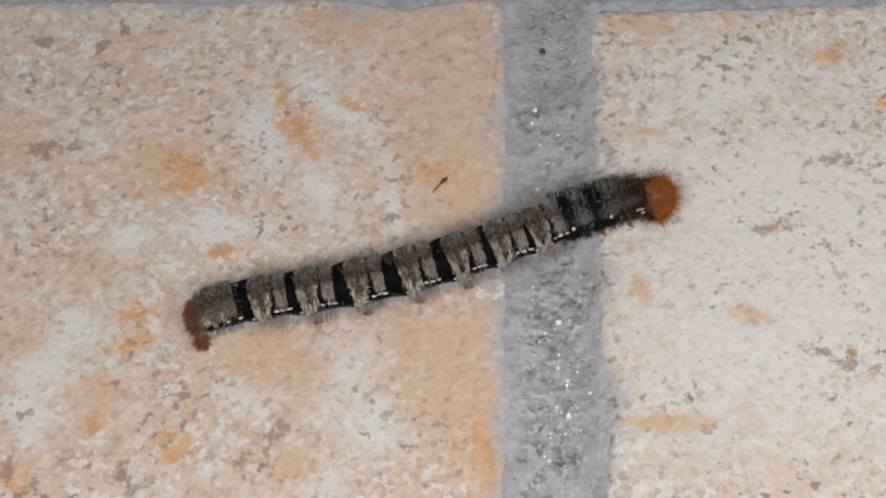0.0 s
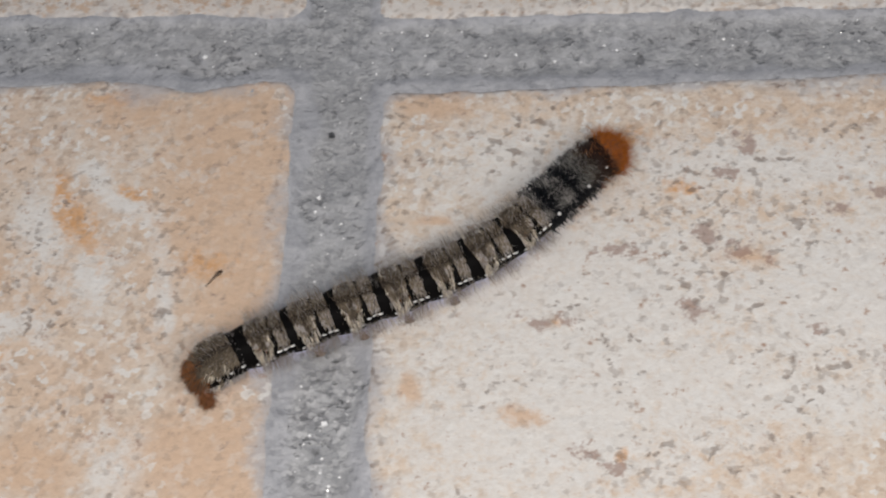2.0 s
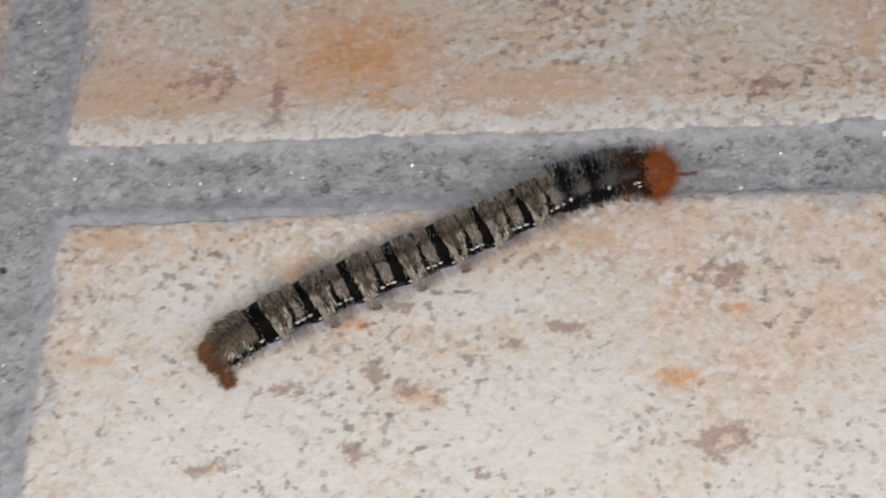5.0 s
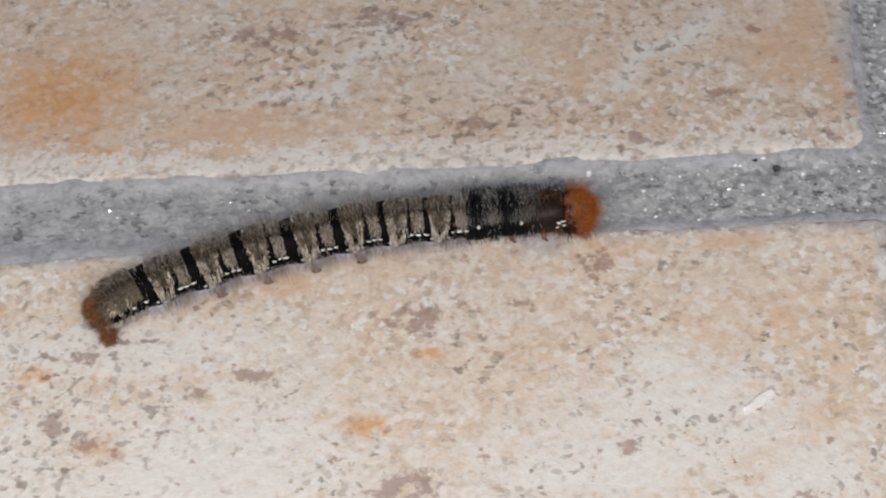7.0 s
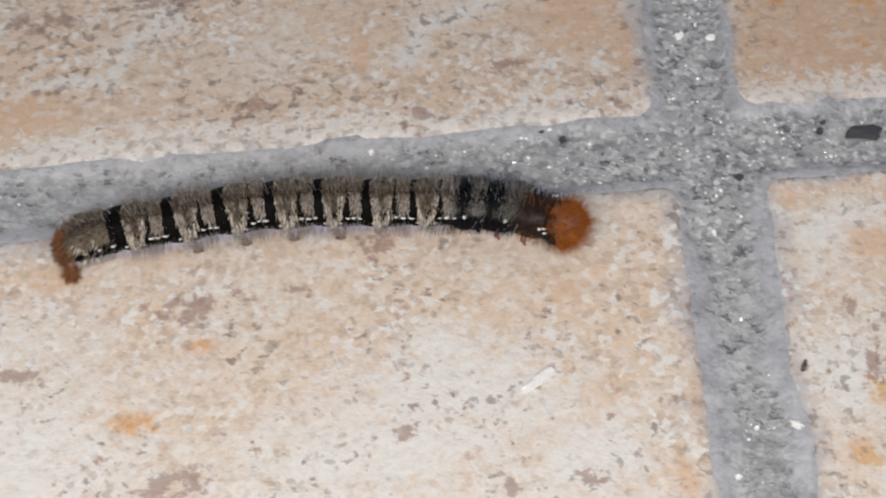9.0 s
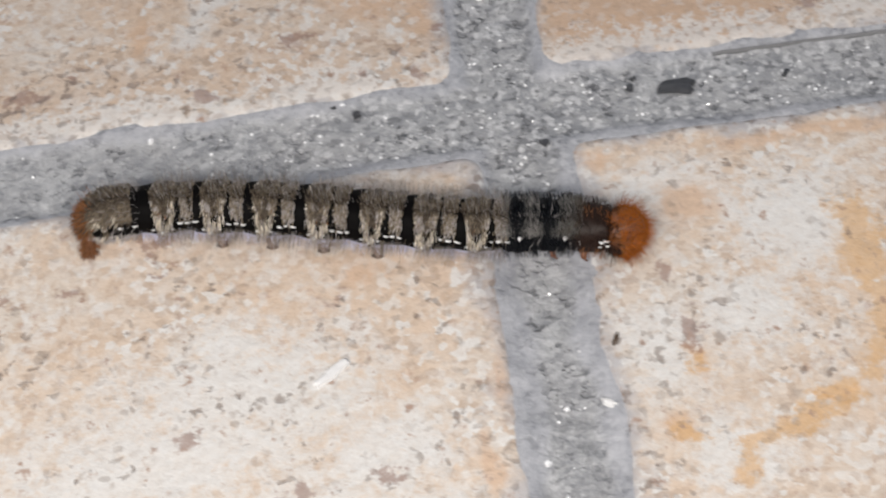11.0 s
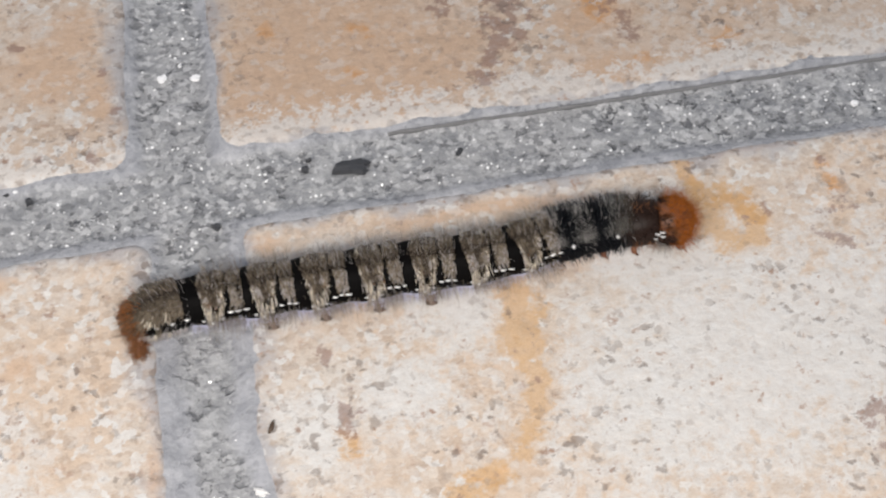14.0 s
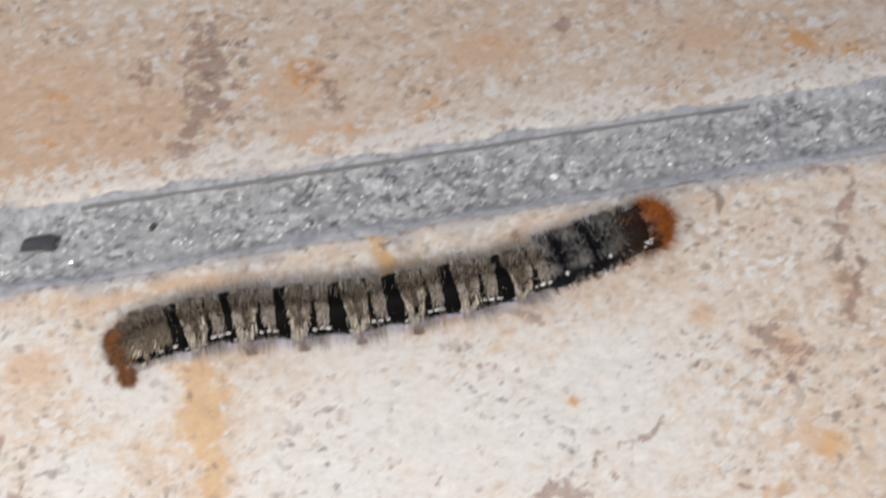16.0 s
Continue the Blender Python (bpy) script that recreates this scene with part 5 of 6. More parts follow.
    walk(rings["s1"], [
        (0, pose(-0.02136, -0.00550, 0.0029, 0, 0, 11.5)), (0.5, pose(-0.02124, -0.00643, 0.0029, 0, 0, 10.0)), (1, pose(-0.02059, -0.00743, 0.0029, 0, 0, 13.3)), (1.5, pose(-0.01948, -0.00825, 0.0029, 0, 0, 22.1)), (2, pose(-0.01875, -0.00861, 0.0029, 0, 0, 25.0)), (2.5, pose(-0.01872, -0.00926, 0.0029, 0, 0, 24.4)), (3, pose(-0.01848, -0.01094, 0.0029, 0, 0, 28.6)), (3.5, pose(-0.01823, -0.01145, 0.0029, 0, 0, 28.5)), (3.7, pose(-0.01761, -0.01038, 0.0029, 0, 0, 34.9)), (5.8, pose(-0.01869, -0.00938, 0.0029, 0, 0, 30.2)), (6, pose(-0.01836, -0.00949, 0.0029, 0, 0, 31.7)), (6.5, pose(-0.01938, -0.00704, 0.0029, 0, 0, 27.4)), (7, pose(-0.02027, -0.00639, 0.0029, 0, 0, 23.0)), (7.5, pose(-0.02046, -0.00500, 0.0029, 0, 0, 15.7)), (8, pose(-0.02037, -0.00415, 0.0029, 0, 0, 14.5)), (8.5, pose(-0.02051, -0.00145, 0.0029, 0, 0, 10.8)), (8.7, pose(-0.02078, -0.00204, 0.0029, 0, 0, 7.5)), (10.8, pose(-0.01973, 0.00538, 0.0029, 0, 0, -5.1)), (11, pose(-0.01956, 0.00428, 0.0029, 0, 0, -6.3)), (11.5, pose(-0.01965, 0.00513, 0.0029, 0, 0, -4.3)), (12, pose(-0.01973, 0.00558, 0.0029, 0, 0, -7.4)), (12.5, pose(-0.01998, 0.00550, 0.0029, 0, 0, -9.6)), (13, pose(-0.01998, 0.00339, 0.0029, 0, 0, -13.5)), (13.5, pose(-0.02028, 0.00118, 0.0029, 0, 0, -9.3)), (14, pose(-0.02026, 0.00007, 0.0029, 0, 0, -0.8)), (14.5, pose(-0.02031, -0.00054, 0.0029, 0, 0, 6.1)), (15, pose(-0.02048, 0.00078, 0.0029, 0, 0, 5.1)), (15.5, pose(-0.02072, 0.00125, 0.0029, 0, 0, 3.3)), (16, pose(-0.02093, 0.00120, 0.0029, 0, 0, 4.2)),
    ])
    walk(rings["s2"], [
        (0, pose(-0.01550, -0.00431, 0.0029, 0, 0, 11.3)), (0.5, pose(-0.01523, -0.00517, 0.0029, 0, 0, 13.5)), (1, pose(-0.01465, -0.00571, 0.0029, 0, 0, 18.9)), (1.5, pose(-0.01385, -0.00576, 0.0029, 0, 0, 25.6)), (2, pose(-0.01352, -0.00613, 0.0029, 0, 0, 25.8)), (2.5, pose(-0.01365, -0.00692, 0.0029, 0, 0, 25.0)), (3, pose(-0.01345, -0.00816, 0.0029, 0, 0, 29.2)), (3.5, pose(-0.01321, -0.00857, 0.0029, 0, 0, 31.1)), (3.7, pose(-0.01285, -0.00716, 0.0029, 0, 0, 33.4)), (5.8, pose(-0.01356, -0.00649, 0.0029, 0, 0, 28.6)), (6, pose(-0.01334, -0.00630, 0.0029, 0, 0, 33.0)), (6.5, pose(-0.01408, -0.00448, 0.0029, 0, 0, 24.3)), (7, pose(-0.01470, -0.00415, 0.0029, 0, 0, 20.9)), (7.5, pose(-0.01465, -0.00332, 0.0029, 0, 0, 16.7)), (8, pose(-0.01456, -0.00256, 0.0029, 0, 0, 16.2)), (8.5, pose(-0.01479, -0.00048, 0.0029, 0, 0, 8.5)), (8.7, pose(-0.01480, -0.00115, 0.0029, 0, 0, 9.3)), (10.8, pose(-0.01432, 0.00429, 0.0029, 0, 0, -17.0)), (11, pose(-0.01403, 0.00345, 0.0029, 0, 0, -10.7)), (11.5, pose(-0.01425, 0.00420, 0.0029, 0, 0, -14.9)), (12, pose(-0.01432, 0.00429, 0.0029, 0, 0, -19.0)), (12.5, pose(-0.01446, 0.00404, 0.0029, 0, 0, -19.4)), (13, pose(-0.01454, 0.00185, 0.0029, 0, 0, -17.8)), (13.5, pose(-0.01473, 0.00032, 0.0029, 0, 0, -8.4)), (14, pose(-0.01472, 0.00000, 0.0029, 0, 0, -0.6)), (14.5, pose(-0.01469, -0.00016, 0.0029, 0, 0, 1.8)), (15, pose(-0.01483, 0.00090, 0.0029, 0, 0, -2.4)), (15.5, pose(-0.01505, 0.00114, 0.0029, 0, 0, -5.4)), (16, pose(-0.01518, 0.00113, 0.0029, 0, 0, -5.4)),
    ])
    walk(rings["s3"], [
        (0, pose(-0.00935, -0.00291, 0.0029, 0, 0, 14.3)), (0.5, pose(-0.00904, -0.00339, 0.0029, 0, 0, 18.6)), (1, pose(-0.00863, -0.00344, 0.0029, 0, 0, 22.4)), (1.5, pose(-0.00824, -0.00320, 0.0029, 0, 0, 23.5)), (2, pose(-0.00818, -0.00364, 0.0029, 0, 0, 24.2)), (2.5, pose(-0.00825, -0.00442, 0.0029, 0, 0, 24.8)), (3, pose(-0.00809, -0.00511, 0.0029, 0, 0, 30.2)), (3.5, pose(-0.00792, -0.00527, 0.0029, 0, 0, 32.7)), (3.7, pose(-0.00779, -0.00414, 0.0029, 0, 0, 28.2)), (5.8, pose(-0.00822, -0.00382, 0.0029, 0, 0, 24.6)), (6, pose(-0.00805, -0.00337, 0.0029, 0, 0, 25.0)), (6.5, pose(-0.00849, -0.00236, 0.0029, 0, 0, 17.1)), (7, pose(-0.00881, -0.00222, 0.0029, 0, 0, 15.4)), (7.5, pose(-0.00875, -0.00176, 0.0029, 0, 0, 12.9)), (8, pose(-0.00869, -0.00112, 0.0029, 0, 0, 11.4)), (8.5, pose(-0.00889, -0.00001, 0.0029, 0, 0, 0.6)), (8.7, pose(-0.00878, -0.00036, 0.0029, 0, 0, 5.6)), (10.8, pose(-0.00873, 0.00247, 0.0029, 0, 0, -19.0)), (11, pose(-0.00848, 0.00227, 0.0029, 0, 0, -13.3)), (11.5, pose(-0.00868, 0.00252, 0.0029, 0, 0, -18.6)), (12, pose(-0.00879, 0.00239, 0.0029, 0, 0, -19.0)), (12.5, pose(-0.00872, 0.00204, 0.0029, 0, 0, -19.1)), (13, pose(-0.00889, 0.00051, 0.0029, 0, 0, -8.8)), (13.5, pose(-0.00902, -0.00011, 0.0029, 0, 0, -0.3)), (14, pose(-0.00897, -0.00002, 0.0029, 0, 0, 0.1)), (14.5, pose(-0.00890, -0.00005, 0.0029, 0, 0, 0.4)), (15, pose(-0.00900, 0.00053, 0.0029, 0, 0, -5.0)), (15.5, pose(-0.00921, 0.00055, 0.0029, 0, 0, -6.2)), (16, pose(-0.00930, 0.00046, 0.0029, 0, 0, -7.5)),
    ])
    walk(rings["s4"], [
        (0, pose(-0.00311, -0.00106, 0.0029, 0, 0, 18.8)), (0.5, pose(-0.00297, -0.00117, 0.0029, 0, 0, 21.6)), (1, pose(-0.00283, -0.00110, 0.0029, 0, 0, 21.3)), (1.5, pose(-0.00272, -0.00099, 0.0029, 0, 0, 20.0)), (2, pose(-0.00274, -0.00122, 0.0029, 0, 0, 23.9)), (2.5, pose(-0.00274, -0.00157, 0.0029, 0, 0, 29.8)), (3, pose(-0.00269, -0.00176, 0.0029, 0, 0, 33.3)), (3.5, pose(-0.00262, -0.00177, 0.0029, 0, 0, 34.1)), (3.7, pose(-0.00260, -0.00138, 0.0029, 0, 0, 27.9)), (5.8, pose(-0.00274, -0.00129, 0.0029, 0, 0, 25.1)), (6, pose(-0.00267, -0.00105, 0.0029, 0, 0, 21.5)), (6.5, pose(-0.00282, -0.00074, 0.0029, 0, 0, 14.8)), (7, pose(-0.00290, -0.00070, 0.0029, 0, 0, 13.5)), (7.5, pose(-0.00289, -0.00054, 0.0029, 0, 0, 10.6)), (8, pose(-0.00287, -0.00026, 0.0029, 0, 0, 5.2)), (8.5, pose(-0.00295, 0.00001, 0.0029, 0, 0, -0.2)), (8.7, pose(-0.00288, -0.00003, 0.0029, 0, 0, 0.7)), (10.8, pose(-0.00296, 0.00075, 0.0029, 0, 0, -14.3)), (11, pose(-0.00285, 0.00081, 0.0029, 0, 0, -15.8)), (11.5, pose(-0.00294, 0.00079, 0.0029, 0, 0, -15.1)), (12, pose(-0.00301, 0.00072, 0.0029, 0, 0, -13.4)), (12.5, pose(-0.00293, 0.00052, 0.0029, 0, 0, -10.1)), (13, pose(-0.00302, 0.00004, 0.0029, 0, 0, -0.7)), (13.5, pose(-0.00307, -0.00006, 0.0029, 0, 0, 1.2)), (14, pose(-0.00304, -0.00001, 0.0029, 0, 0, 0.1)), (14.5, pose(-0.00301, -0.00001, 0.0029, 0, 0, 0.2)), (15, pose(-0.00306, 0.00014, 0.0029, 0, 0, -2.6)), (15.5, pose(-0.00314, 0.00012, 0.0029, 0, 0, -2.1)), (16, pose(-0.00319, 0.00004, 0.0029, 0, 0, -0.7)),
    ])
    walk(rings["s5"], [
        (0, pose(0.00281, 0.00109, 0.0029, 0, 0, 21.1)), (0.5, pose(0.00275, 0.00100, 0.0029, 0, 0, 20.0)), (1, pose(0.00266, 0.00089, 0.0029, 0, 0, 18.4)), (1.5, pose(0.00264, 0.00092, 0.0029, 0, 0, 19.2)), (2, pose(0.00261, 0.00134, 0.0029, 0, 0, 27.3)), (2.5, pose(0.00256, 0.00169, 0.0029, 0, 0, 33.5)), (3, pose(0.00246, 0.00179, 0.0029, 0, 0, 36.0)), (3.5, pose(0.00244, 0.00167, 0.0029, 0, 0, 34.3)), (3.7, pose(0.00258, 0.00149, 0.0029, 0, 0, 30.0)), (5.8, pose(0.00266, 0.00125, 0.0029, 0, 0, 25.2)), (6, pose(0.00259, 0.00095, 0.0029, 0, 0, 20.1)), (6.5, pose(0.00284, 0.00070, 0.0029, 0, 0, 13.9)), (7, pose(0.00288, 0.00054, 0.0029, 0, 0, 10.6)), (7.5, pose(0.00292, 0.00033, 0.0029, 0, 0, 6.4)), (8, pose(0.00288, 0.00015, 0.0029, 0, 0, 3.0)), (8.5, pose(0.00303, 0.00010, 0.0029, 0, 0, 1.8)), (8.7, pose(0.00292, -0.00009, 0.0029, 0, 0, -1.7)), (10.8, pose(0.00295, -0.00066, 0.0029, 0, 0, -12.6)), (11, pose(0.00290, -0.00087, 0.0029, 0, 0, -16.6)), (11.5, pose(0.00301, -0.00061, 0.0029, 0, 0, -11.5)), (12, pose(0.00300, -0.00059, 0.0029, 0, 0, -11.2)), (12.5, pose(0.00288, -0.00026, 0.0029, 0, 0, -5.1)), (13, pose(0.00287, -0.00029, 0.0029, 0, 0, -5.8)), (13.5, pose(0.00288, -0.00029, 0.0029, 0, 0, -5.7)), (14, pose(0.00291, -0.00018, 0.0029, 0, 0, -3.6)), (14.5, pose(0.00299, -0.00018, 0.0029, 0, 0, -3.4)), (15, pose(0.00308, -0.00028, 0.0029, 0, 0, -5.2)), (15.5, pose(0.00311, -0.00021, 0.0029, 0, 0, -3.8)), (16, pose(0.00326, 0.00004, 0.0029, 0, 0, 0.8)),
    ])
    walk(rings["s6"], [
        (0, pose(0.00801, 0.00319, 0.0029, 0, 0, 23.1)), (0.5, pose(0.00793, 0.00301, 0.0029, 0, 0, 22.5)), (1, pose(0.00781, 0.00277, 0.0029, 0, 0, 21.9)), (1.5, pose(0.00768, 0.00304, 0.0029, 0, 0, 26.6)), (2, pose(0.00747, 0.00429, 0.0029, 0, 0, 35.3)), (2.5, pose(0.00733, 0.00514, 0.0029, 0, 0, 38.5)), (3, pose(0.00707, 0.00532, 0.0029, 0, 0, 39.0)), (3.5, pose(0.00709, 0.00495, 0.0029, 0, 0, 36.3)), (3.7, pose(0.00754, 0.00456, 0.0029, 0, 0, 33.4)), (5.8, pose(0.00772, 0.00352, 0.0029, 0, 0, 22.9)), (6, pose(0.00766, 0.00259, 0.0029, 0, 0, 15.7)), (6.5, pose(0.00824, 0.00183, 0.0029, 0, 0, 9.2)), (7, pose(0.00835, 0.00128, 0.0029, 0, 0, 4.5)), (7.5, pose(0.00849, 0.00079, 0.0029, 0, 0, 2.9)), (8, pose(0.00846, 0.00035, 0.0029, 0, 0, 1.1)), (8.5, pose(0.00881, 0.00013, 0.0029, 0, 0, -1.3)), (8.7, pose(0.00852, -0.00030, 0.0029, 0, 0, -2.7)), (10.8, pose(0.00849, -0.00199, 0.0029, 0, 0, -14.6)), (11, pose(0.00842, -0.00246, 0.0029, 0, 0, -15.6)), (11.5, pose(0.00860, -0.00185, 0.0029, 0, 0, -13.6)), (12, pose(0.00861, -0.00176, 0.0029, 0, 0, -12.5)), (12.5, pose(0.00832, -0.00087, 0.0029, 0, 0, -8.0)), (13, pose(0.00834, -0.00084, 0.0029, 0, 0, -5.7)), (13.5, pose(0.00841, -0.00064, 0.0029, 0, 0, -1.4)), (14, pose(0.00859, -0.00027, 0.0029, 0, 0, 2.0)), (14.5, pose(0.00884, -0.00031, 0.0029, 0, 0, 0.9)), (15, pose(0.00905, -0.00064, 0.0029, 0, 0, -1.7)), (15.5, pose(0.00914, -0.00050, 0.0029, 0, 0, -1.7)), (16, pose(0.00950, 0.00012, 0.0029, 0, 0, 0.7)),
    ])
    walk(rings["s7"], [
        (0, pose(0.01262, 0.00538, 0.0029, 0, 0, 27.8)), (0.5, pose(0.01274, 0.00515, 0.0029, 0, 0, 25.5)), (1, pose(0.01276, 0.00510, 0.0029, 0, 0, 28.3)), (1.5, pose(0.01235, 0.00603, 0.0029, 0, 0, 38.3)), (2, pose(0.01176, 0.00789, 0.0029, 0, 0, 44.6)), (2.5, pose(0.01161, 0.00891, 0.0029, 0, 0, 44.2)), (3, pose(0.01137, 0.00890, 0.0029, 0, 0, 40.5)), (3.5, pose(0.01158, 0.00817, 0.0029, 0, 0, 35.1)), (3.7, pose(0.01230, 0.00777, 0.0029, 0, 0, 34.6)), (5.8, pose(0.01266, 0.00544, 0.0029, 0, 0, 19.7)), (6, pose(0.01280, 0.00394, 0.0029, 0, 0, 13.7)), (6.5, pose(0.01343, 0.00250, 0.0029, 0, 0, 5.5)), (7, pose(0.01360, 0.00164, 0.0029, 0, 0, 3.4)), (7.5, pose(0.01387, 0.00120, 0.0029, 0, 0, 5.7)), (8, pose(0.01391, 0.00062, 0.0029, 0, 0, 4.4)), (8.5, pose(0.01431, 0.00006, 0.0029, 0, 0, -0.2)), (8.7, pose(0.01398, -0.00056, 0.0029, 0, 0, -2.8)), (10.8, pose(0.01363, -0.00319, 0.0029, 0, 0, -11.6)), (11, pose(0.01360, -0.00367, 0.0029, 0, 0, -10.6)), (11.5, pose(0.01371, -0.00297, 0.0029, 0, 0, -10.9)), (12, pose(0.01382, -0.00275, 0.0029, 0, 0, -9.0)), (12.5, pose(0.01337, -0.00141, 0.0029, 0, 0, -4.1)), (13, pose(0.01368, -0.00091, 0.0029, 0, 0, 4.1)), (13.5, pose(0.01386, -0.00027, 0.0029, 0, 0, 8.9)), (14, pose(0.01425, 0.00031, 0.0029, 0, 0, 9.5)), (14.5, pose(0.01463, 0.00004, 0.0029, 0, 0, 5.9)), (15, pose(0.01490, -0.00056, 0.0029, 0, 0, 3.3)), (15.5, pose(0.01504, -0.00040, 0.0029, 0, 0, 3.4)), (16, pose(0.01556, 0.00060, 0.0029, 0, 0, 8.1)),
    ])
    walk(rings["t1"], [
        (0, pose(0.01637, 0.00719, 0.0029, 0, 0, 22.8)), (0.5, pose(0.01676, 0.00683, 0.0029, 0, 0, 18.4)), (1, pose(0.01684, 0.00729, 0.0029, 0, 0, 28.2)), (1.5, pose(0.01601, 0.00912, 0.0029, 0, 0, 43.0)), (2, pose(0.01501, 0.01124, 0.0029, 0, 0, 48.0)), (2.5, pose(0.01511, 0.01206, 0.0029, 0, 0, 38.2)), (3, pose(0.01501, 0.01163, 0.0029, 0, 0, 30.8)), (3.5, pose(0.01545, 0.01049, 0.0029, 0, 0, 24.4)), (3.7, pose(0.01629, 0.01016, 0.0029, 0, 0, 25.1)), (5.8, pose(0.01677, 0.00657, 0.0029, 0, 0, 7.7)), (6, pose(0.01701, 0.00467, 0.0029, 0, 0, 3.0)), (6.5, pose(0.01772, 0.00271, 0.0029, 0, 0, -1.3)), (7, pose(0.01799, 0.00197, 0.0029, 0, 0, 5.7)), (7.5, pose(0.01838, 0.00172, 0.0029, 0, 0, 7.8)), (8, pose(0.01842, 0.00097, 0.0029, 0, 0, 4.5)), (8.5, pose(0.01872, -0.00004, 0.0029, 0, 0, -3.1)), (8.7, pose(0.01842, -0.00099, 0.0029, 0, 0, -10.0)), (10.8, pose(0.01778, -0.00390, 0.0029, 0, 0, -6.6)), (11, pose(0.01772, -0.00435, 0.0029, 0, 0, -7.4)), (11.5, pose(0.01780, -0.00366, 0.0029, 0, 0, -7.6)), (12, pose(0.01815, -0.00337, 0.0029, 0, 0, -6.7)), (12.5, pose(0.01740, -0.00157, 0.0029, 0, 0, 0.7)), (13, pose(0.01819, -0.00036, 0.0029, 0, 0, 11.2)), (13.5, pose(0.01843, 0.00055, 0.0029, 0, 0, 12.1)), (14, pose(0.01892, 0.00100, 0.0029, 0, 0, 6.6)), (14.5, pose(0.01931, 0.00031, 0.0029, 0, 0, -0.8)), (15, pose(0.01964, -0.00042, 0.0029, 0, 0, -0.9)), (15.5, pose(0.01987, -0.00008, 0.0029, 0, 0, 4.6)), (16, pose(0.02051, 0.00148, 0.0029, 0, 0, 13.0)),
    ])
    walk(rings["t2"], [
        (0, pose(0.01984, 0.00857, 0.0029, 0, 0, 20.8)), (0.5, pose(0.02047, 0.00799, 0.0029, 0, 0, 16.5)), (1, pose(0.02049, 0.00927, 0.0029, 0, 0, 28.5)), (1.5, pose(0.01909, 0.01207, 0.0029, 0, 0, 44.5)), (2, pose(0.01768, 0.01425, 0.0029, 0, 0, 48.9)), (2.5, pose(0.01839, 0.01445, 0.0029, 0, 0, 34.6)), (3, pose(0.01848, 0.01351, 0.0029, 0, 0, 26.7)), (3.5, pose(0.01916, 0.01201, 0.0029, 0, 0, 20.6)), (3.7, pose(0.02003, 0.01174, 0.0029, 0, 0, 21.2)), (5.8, pose(0.02027, 0.00677, 0.0029, 0, 0, -0.2)), (6, pose(0.02047, 0.00454, 0.0029, 0, 0, -6.3)), (6.5, pose(0.02145, 0.00243, 0.0029, 0, 0, -6.6)), (7, pose(0.02190, 0.00228, 0.0029, 0, 0, 3.5)), (7.5, pose(0.02237, 0.00214, 0.0029, 0, 0, 4.6)), (8, pose(0.02231, 0.00112, 0.0029, 0, 0, 0.4)), (8.5, pose(0.02232, -0.00045, 0.0029, 0, 0, -9.4)), (8.7, pose(0.02203, -0.00187, 0.0029, 0, 0, -16.9)), (10.8, pose(0.02131, -0.00435, 0.0029, 0, 0, -7.8)), (11, pose(0.02116, -0.00491, 0.0029, 0, 0, -10.6)), (11.5, pose(0.02131, -0.00426, 0.0029, 0, 0, -11.3)), (12, pose(0.02201, -0.00389, 0.0029, 0, 0, -8.5)), (12.5, pose(0.02108, -0.00148, 0.0029, 0, 0, 1.9)), (13, pose(0.02212, 0.00045, 0.0029, 0, 0, 11.8)), (13.5, pose(0.02238, 0.00132, 0.0029, 0, 0, 10.0)), (14, pose(0.02282, 0.00128, 0.0029, 0, 0, 2.0)), (14.5, pose(0.02312, 0.00002, 0.0029, 0, 0, -7.4)), (15, pose(0.02359, -0.00067, 0.0029, 0, 0, -5.8)), (15.5, pose(0.02397, 0.00018, 0.0029, 0, 0, 2.8)), (16, pose(0.02471, 0.00244, 0.0029, 0, 0, 12.9)),
    ])
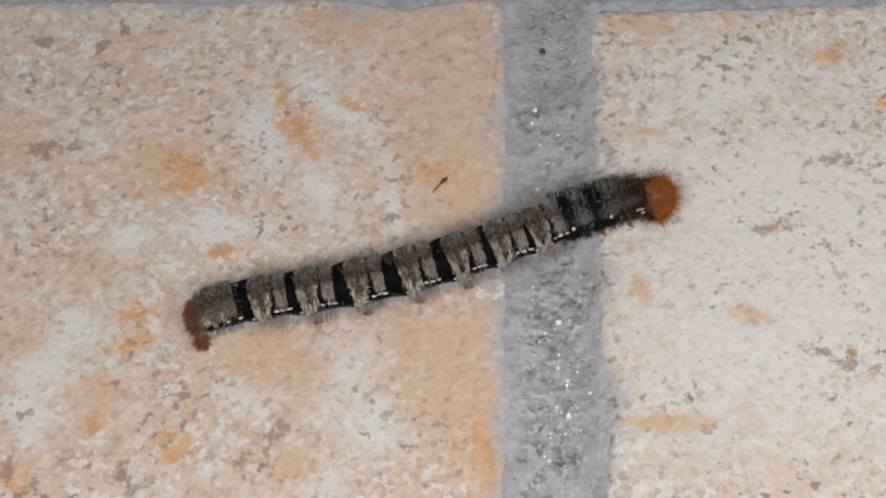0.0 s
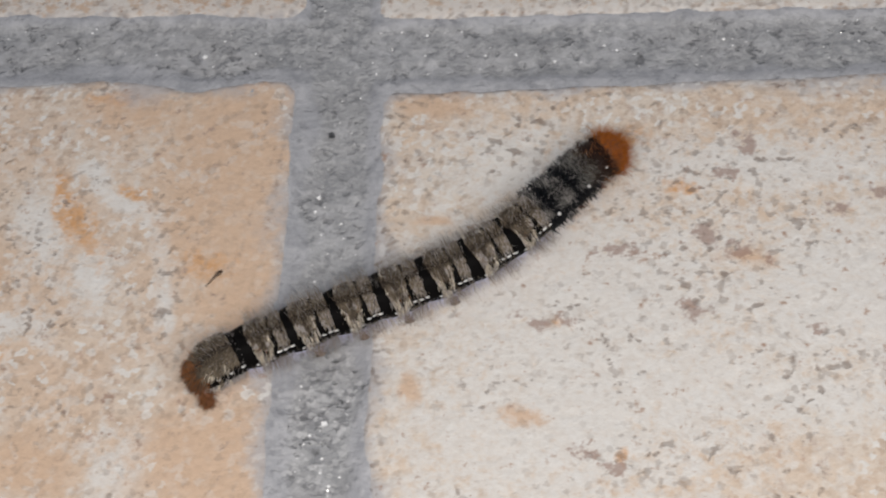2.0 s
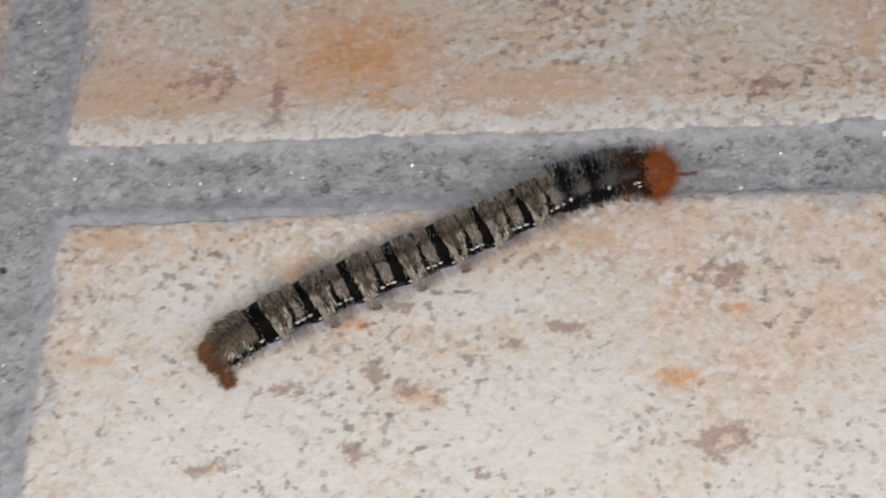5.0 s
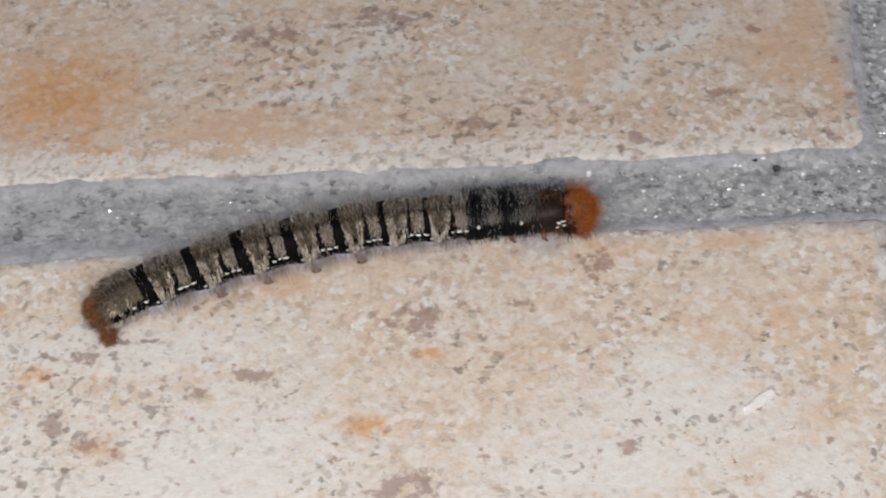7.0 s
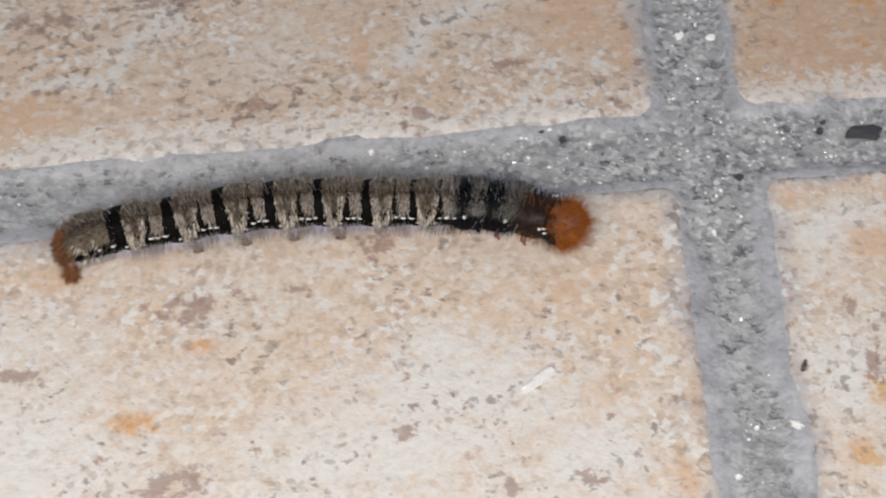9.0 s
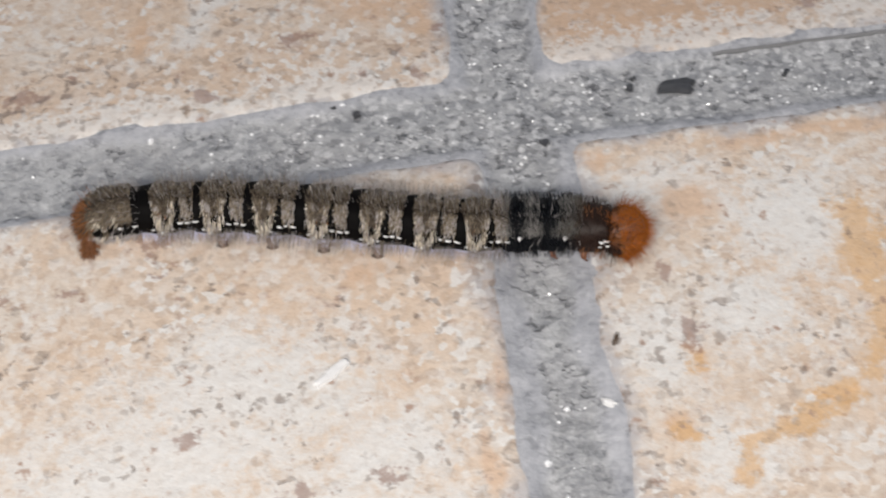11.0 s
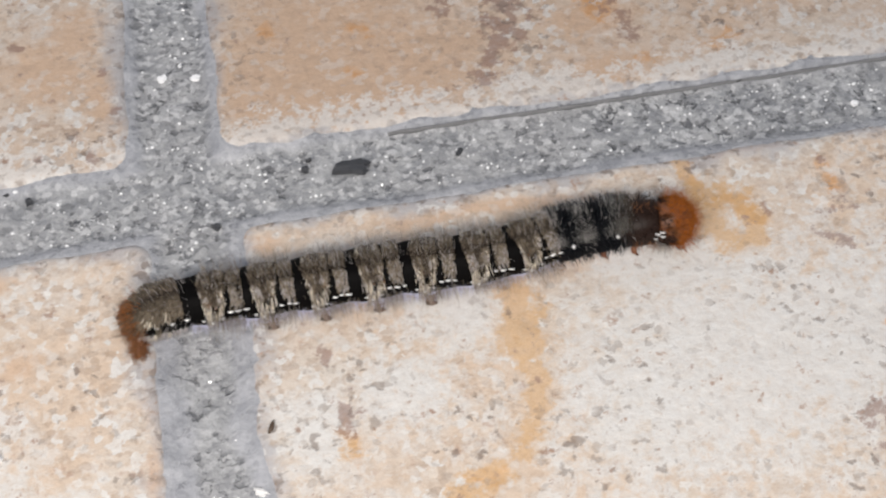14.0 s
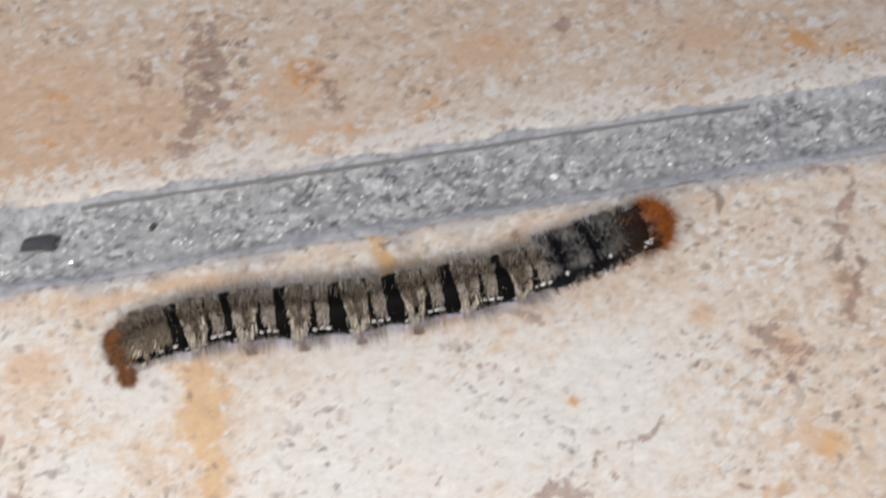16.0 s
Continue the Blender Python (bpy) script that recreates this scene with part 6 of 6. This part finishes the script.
    walk(rings["t3"], [
        (0, pose(0.02363, 0.00985, 0.0029, 0, 0, 16.2)), (0.5, pose(0.02443, 0.00902, 0.0029, 0, 0, 12.3)), (1, pose(0.02422, 0.01128, 0.0029, 0, 0, 28.2)), (1.5, pose(0.02208, 0.01512, 0.0029, 0, 0, 46.7)), (2, pose(0.02030, 0.01732, 0.0029, 0, 0, 50.1)), (2.5, pose(0.02196, 0.01660, 0.0029, 0, 0, 26.8)), (3, pose(0.02231, 0.01512, 0.0029, 0, 0, 18.6)), (3.5, pose(0.02330, 0.01329, 0.0029, 0, 0, 13.6)), (3.7, pose(0.02415, 0.01305, 0.0029, 0, 0, 13.8)), (5.8, pose(0.02383, 0.00632, 0.0029, 0, 0, -15.3)), (6, pose(0.02394, 0.00365, 0.0029, 0, 0, -23.7)), (6.5, pose(0.02536, 0.00168, 0.0029, 0, 0, -15.6)), (7, pose(0.02603, 0.00240, 0.0029, 0, 0, -0.3)), (7.5, pose(0.02650, 0.00227, 0.0029, 0, 0, -1.5)), (8, pose(0.02622, 0.00090, 0.0029, 0, 0, -7.5)), (8.5, pose(0.02586, -0.00140, 0.0029, 0, 0, -21.6)), (8.7, pose(0.02553, -0.00336, 0.0029, 0, 0, -30.0)), (10.8, pose(0.02490, -0.00490, 0.0029, 0, 0, -9.8)), (11, pose(0.02459, -0.00572, 0.0029, 0, 0, -16.7)), (11.5, pose(0.02487, -0.00516, 0.0029, 0, 0, -17.7)), (12, pose(0.02602, -0.00460, 0.0029, 0, 0, -11.7)), (12.5, pose(0.02539, -0.00127, 0.0029, 0, 0, 3.7)), (13, pose(0.02607, 0.00130, 0.0029, 0, 0, 12.9)), (13.5, pose(0.02633, 0.00188, 0.0029, 0, 0, 5.9)), (14, pose(0.02666, 0.00113, 0.0029, 0, 0, -7.3)), (14.5, pose(0.02679, -0.00085, 0.0029, 0, 0, -20.6)), (15, pose(0.02750, -0.00137, 0.0029, 0, 0, -15.3)), (15.5, pose(0.02812, 0.00029, 0.0029, 0, 0, -0.1)), (16, pose(0.02891, 0.00340, 0.0029, 0, 0, 12.8)),
    ])
    walk(rings["head"], [
        (0, pose(0.02776, 0.01046, 0.0029, 0, 0, 2.0)), (0.5, pose(0.02837, 0.00943, 0.0029, 0, 0, 0.0)), (1, pose(0.02712, 0.01225, 0.0029, 0, 0, 3.0)), (1.5, pose(0.02416, 0.01663, 0.0029, 0, 0, 9.0)), (2, pose(0.02276, 0.01968, 0.0029, 0, 0, 36.7)), (2.5, pose(0.02482, 0.01742, 0.0029, 0, 0, -2.2)), (3, pose(0.02598, 0.01600, 0.0029, 0, 0, 7.9)), (3.5, pose(0.02720, 0.01392, 0.0029, 0, 0, 4.3)), (3.7, pose(0.02767, 0.01356, 0.0029, 0, 0, 0.6)), (5.8, pose(0.02808, 0.00547, 0.0029, 0, 0, -8.7)), (6, pose(0.02811, 0.00211, 0.0029, 0, 0, -18.0)), (6.5, pose(0.02965, 0.00073, 0.0029, 0, 0, -10.1)), (7, pose(0.03029, 0.00257, 0.0029, 0, 0, 4.4)), (7.5, pose(0.03059, 0.00219, 0.0029, 0, 0, -0.9)), (8, pose(0.03029, 0.00050, 0.0029, 0, 0, -4.1)), (8.5, pose(0.03022, -0.00276, 0.0029, 0, 0, -14.8)), (8.7, pose(0.02968, -0.00551, 0.0029, 0, 0, -25.8)), (10.8, pose(0.02926, -0.00542, 0.0029, 0, 0, -5.0)), (11, pose(0.02878, -0.00680, 0.0029, 0, 0, -13.1)), (11.5, pose(0.02904, -0.00614, 0.0029, 0, 0, -10.2)), (12, pose(0.03040, -0.00541, 0.0029, 0, 0, -9.4)), (12.5, pose(0.02968, -0.00094, 0.0029, 0, 0, 5.0)), (13, pose(0.02984, 0.00213, 0.0029, 0, 0, 11.8)), (13.5, pose(0.03122, 0.00248, 0.0029, 0, 0, 7.5)), (14, pose(0.03139, 0.00082, 0.0029, 0, 0, -1.7)), (14.5, pose(0.03143, -0.00215, 0.0029, 0, 0, -12.8)), (15, pose(0.03171, -0.00216, 0.0029, 0, 0, -7.2)), (15.5, pose(0.03298, 0.00063, 0.0029, 0, 0, 6.6)), (16, pose(0.03325, 0.00455, 0.0029, 0, 0, 16.5)),
    ])


motions()
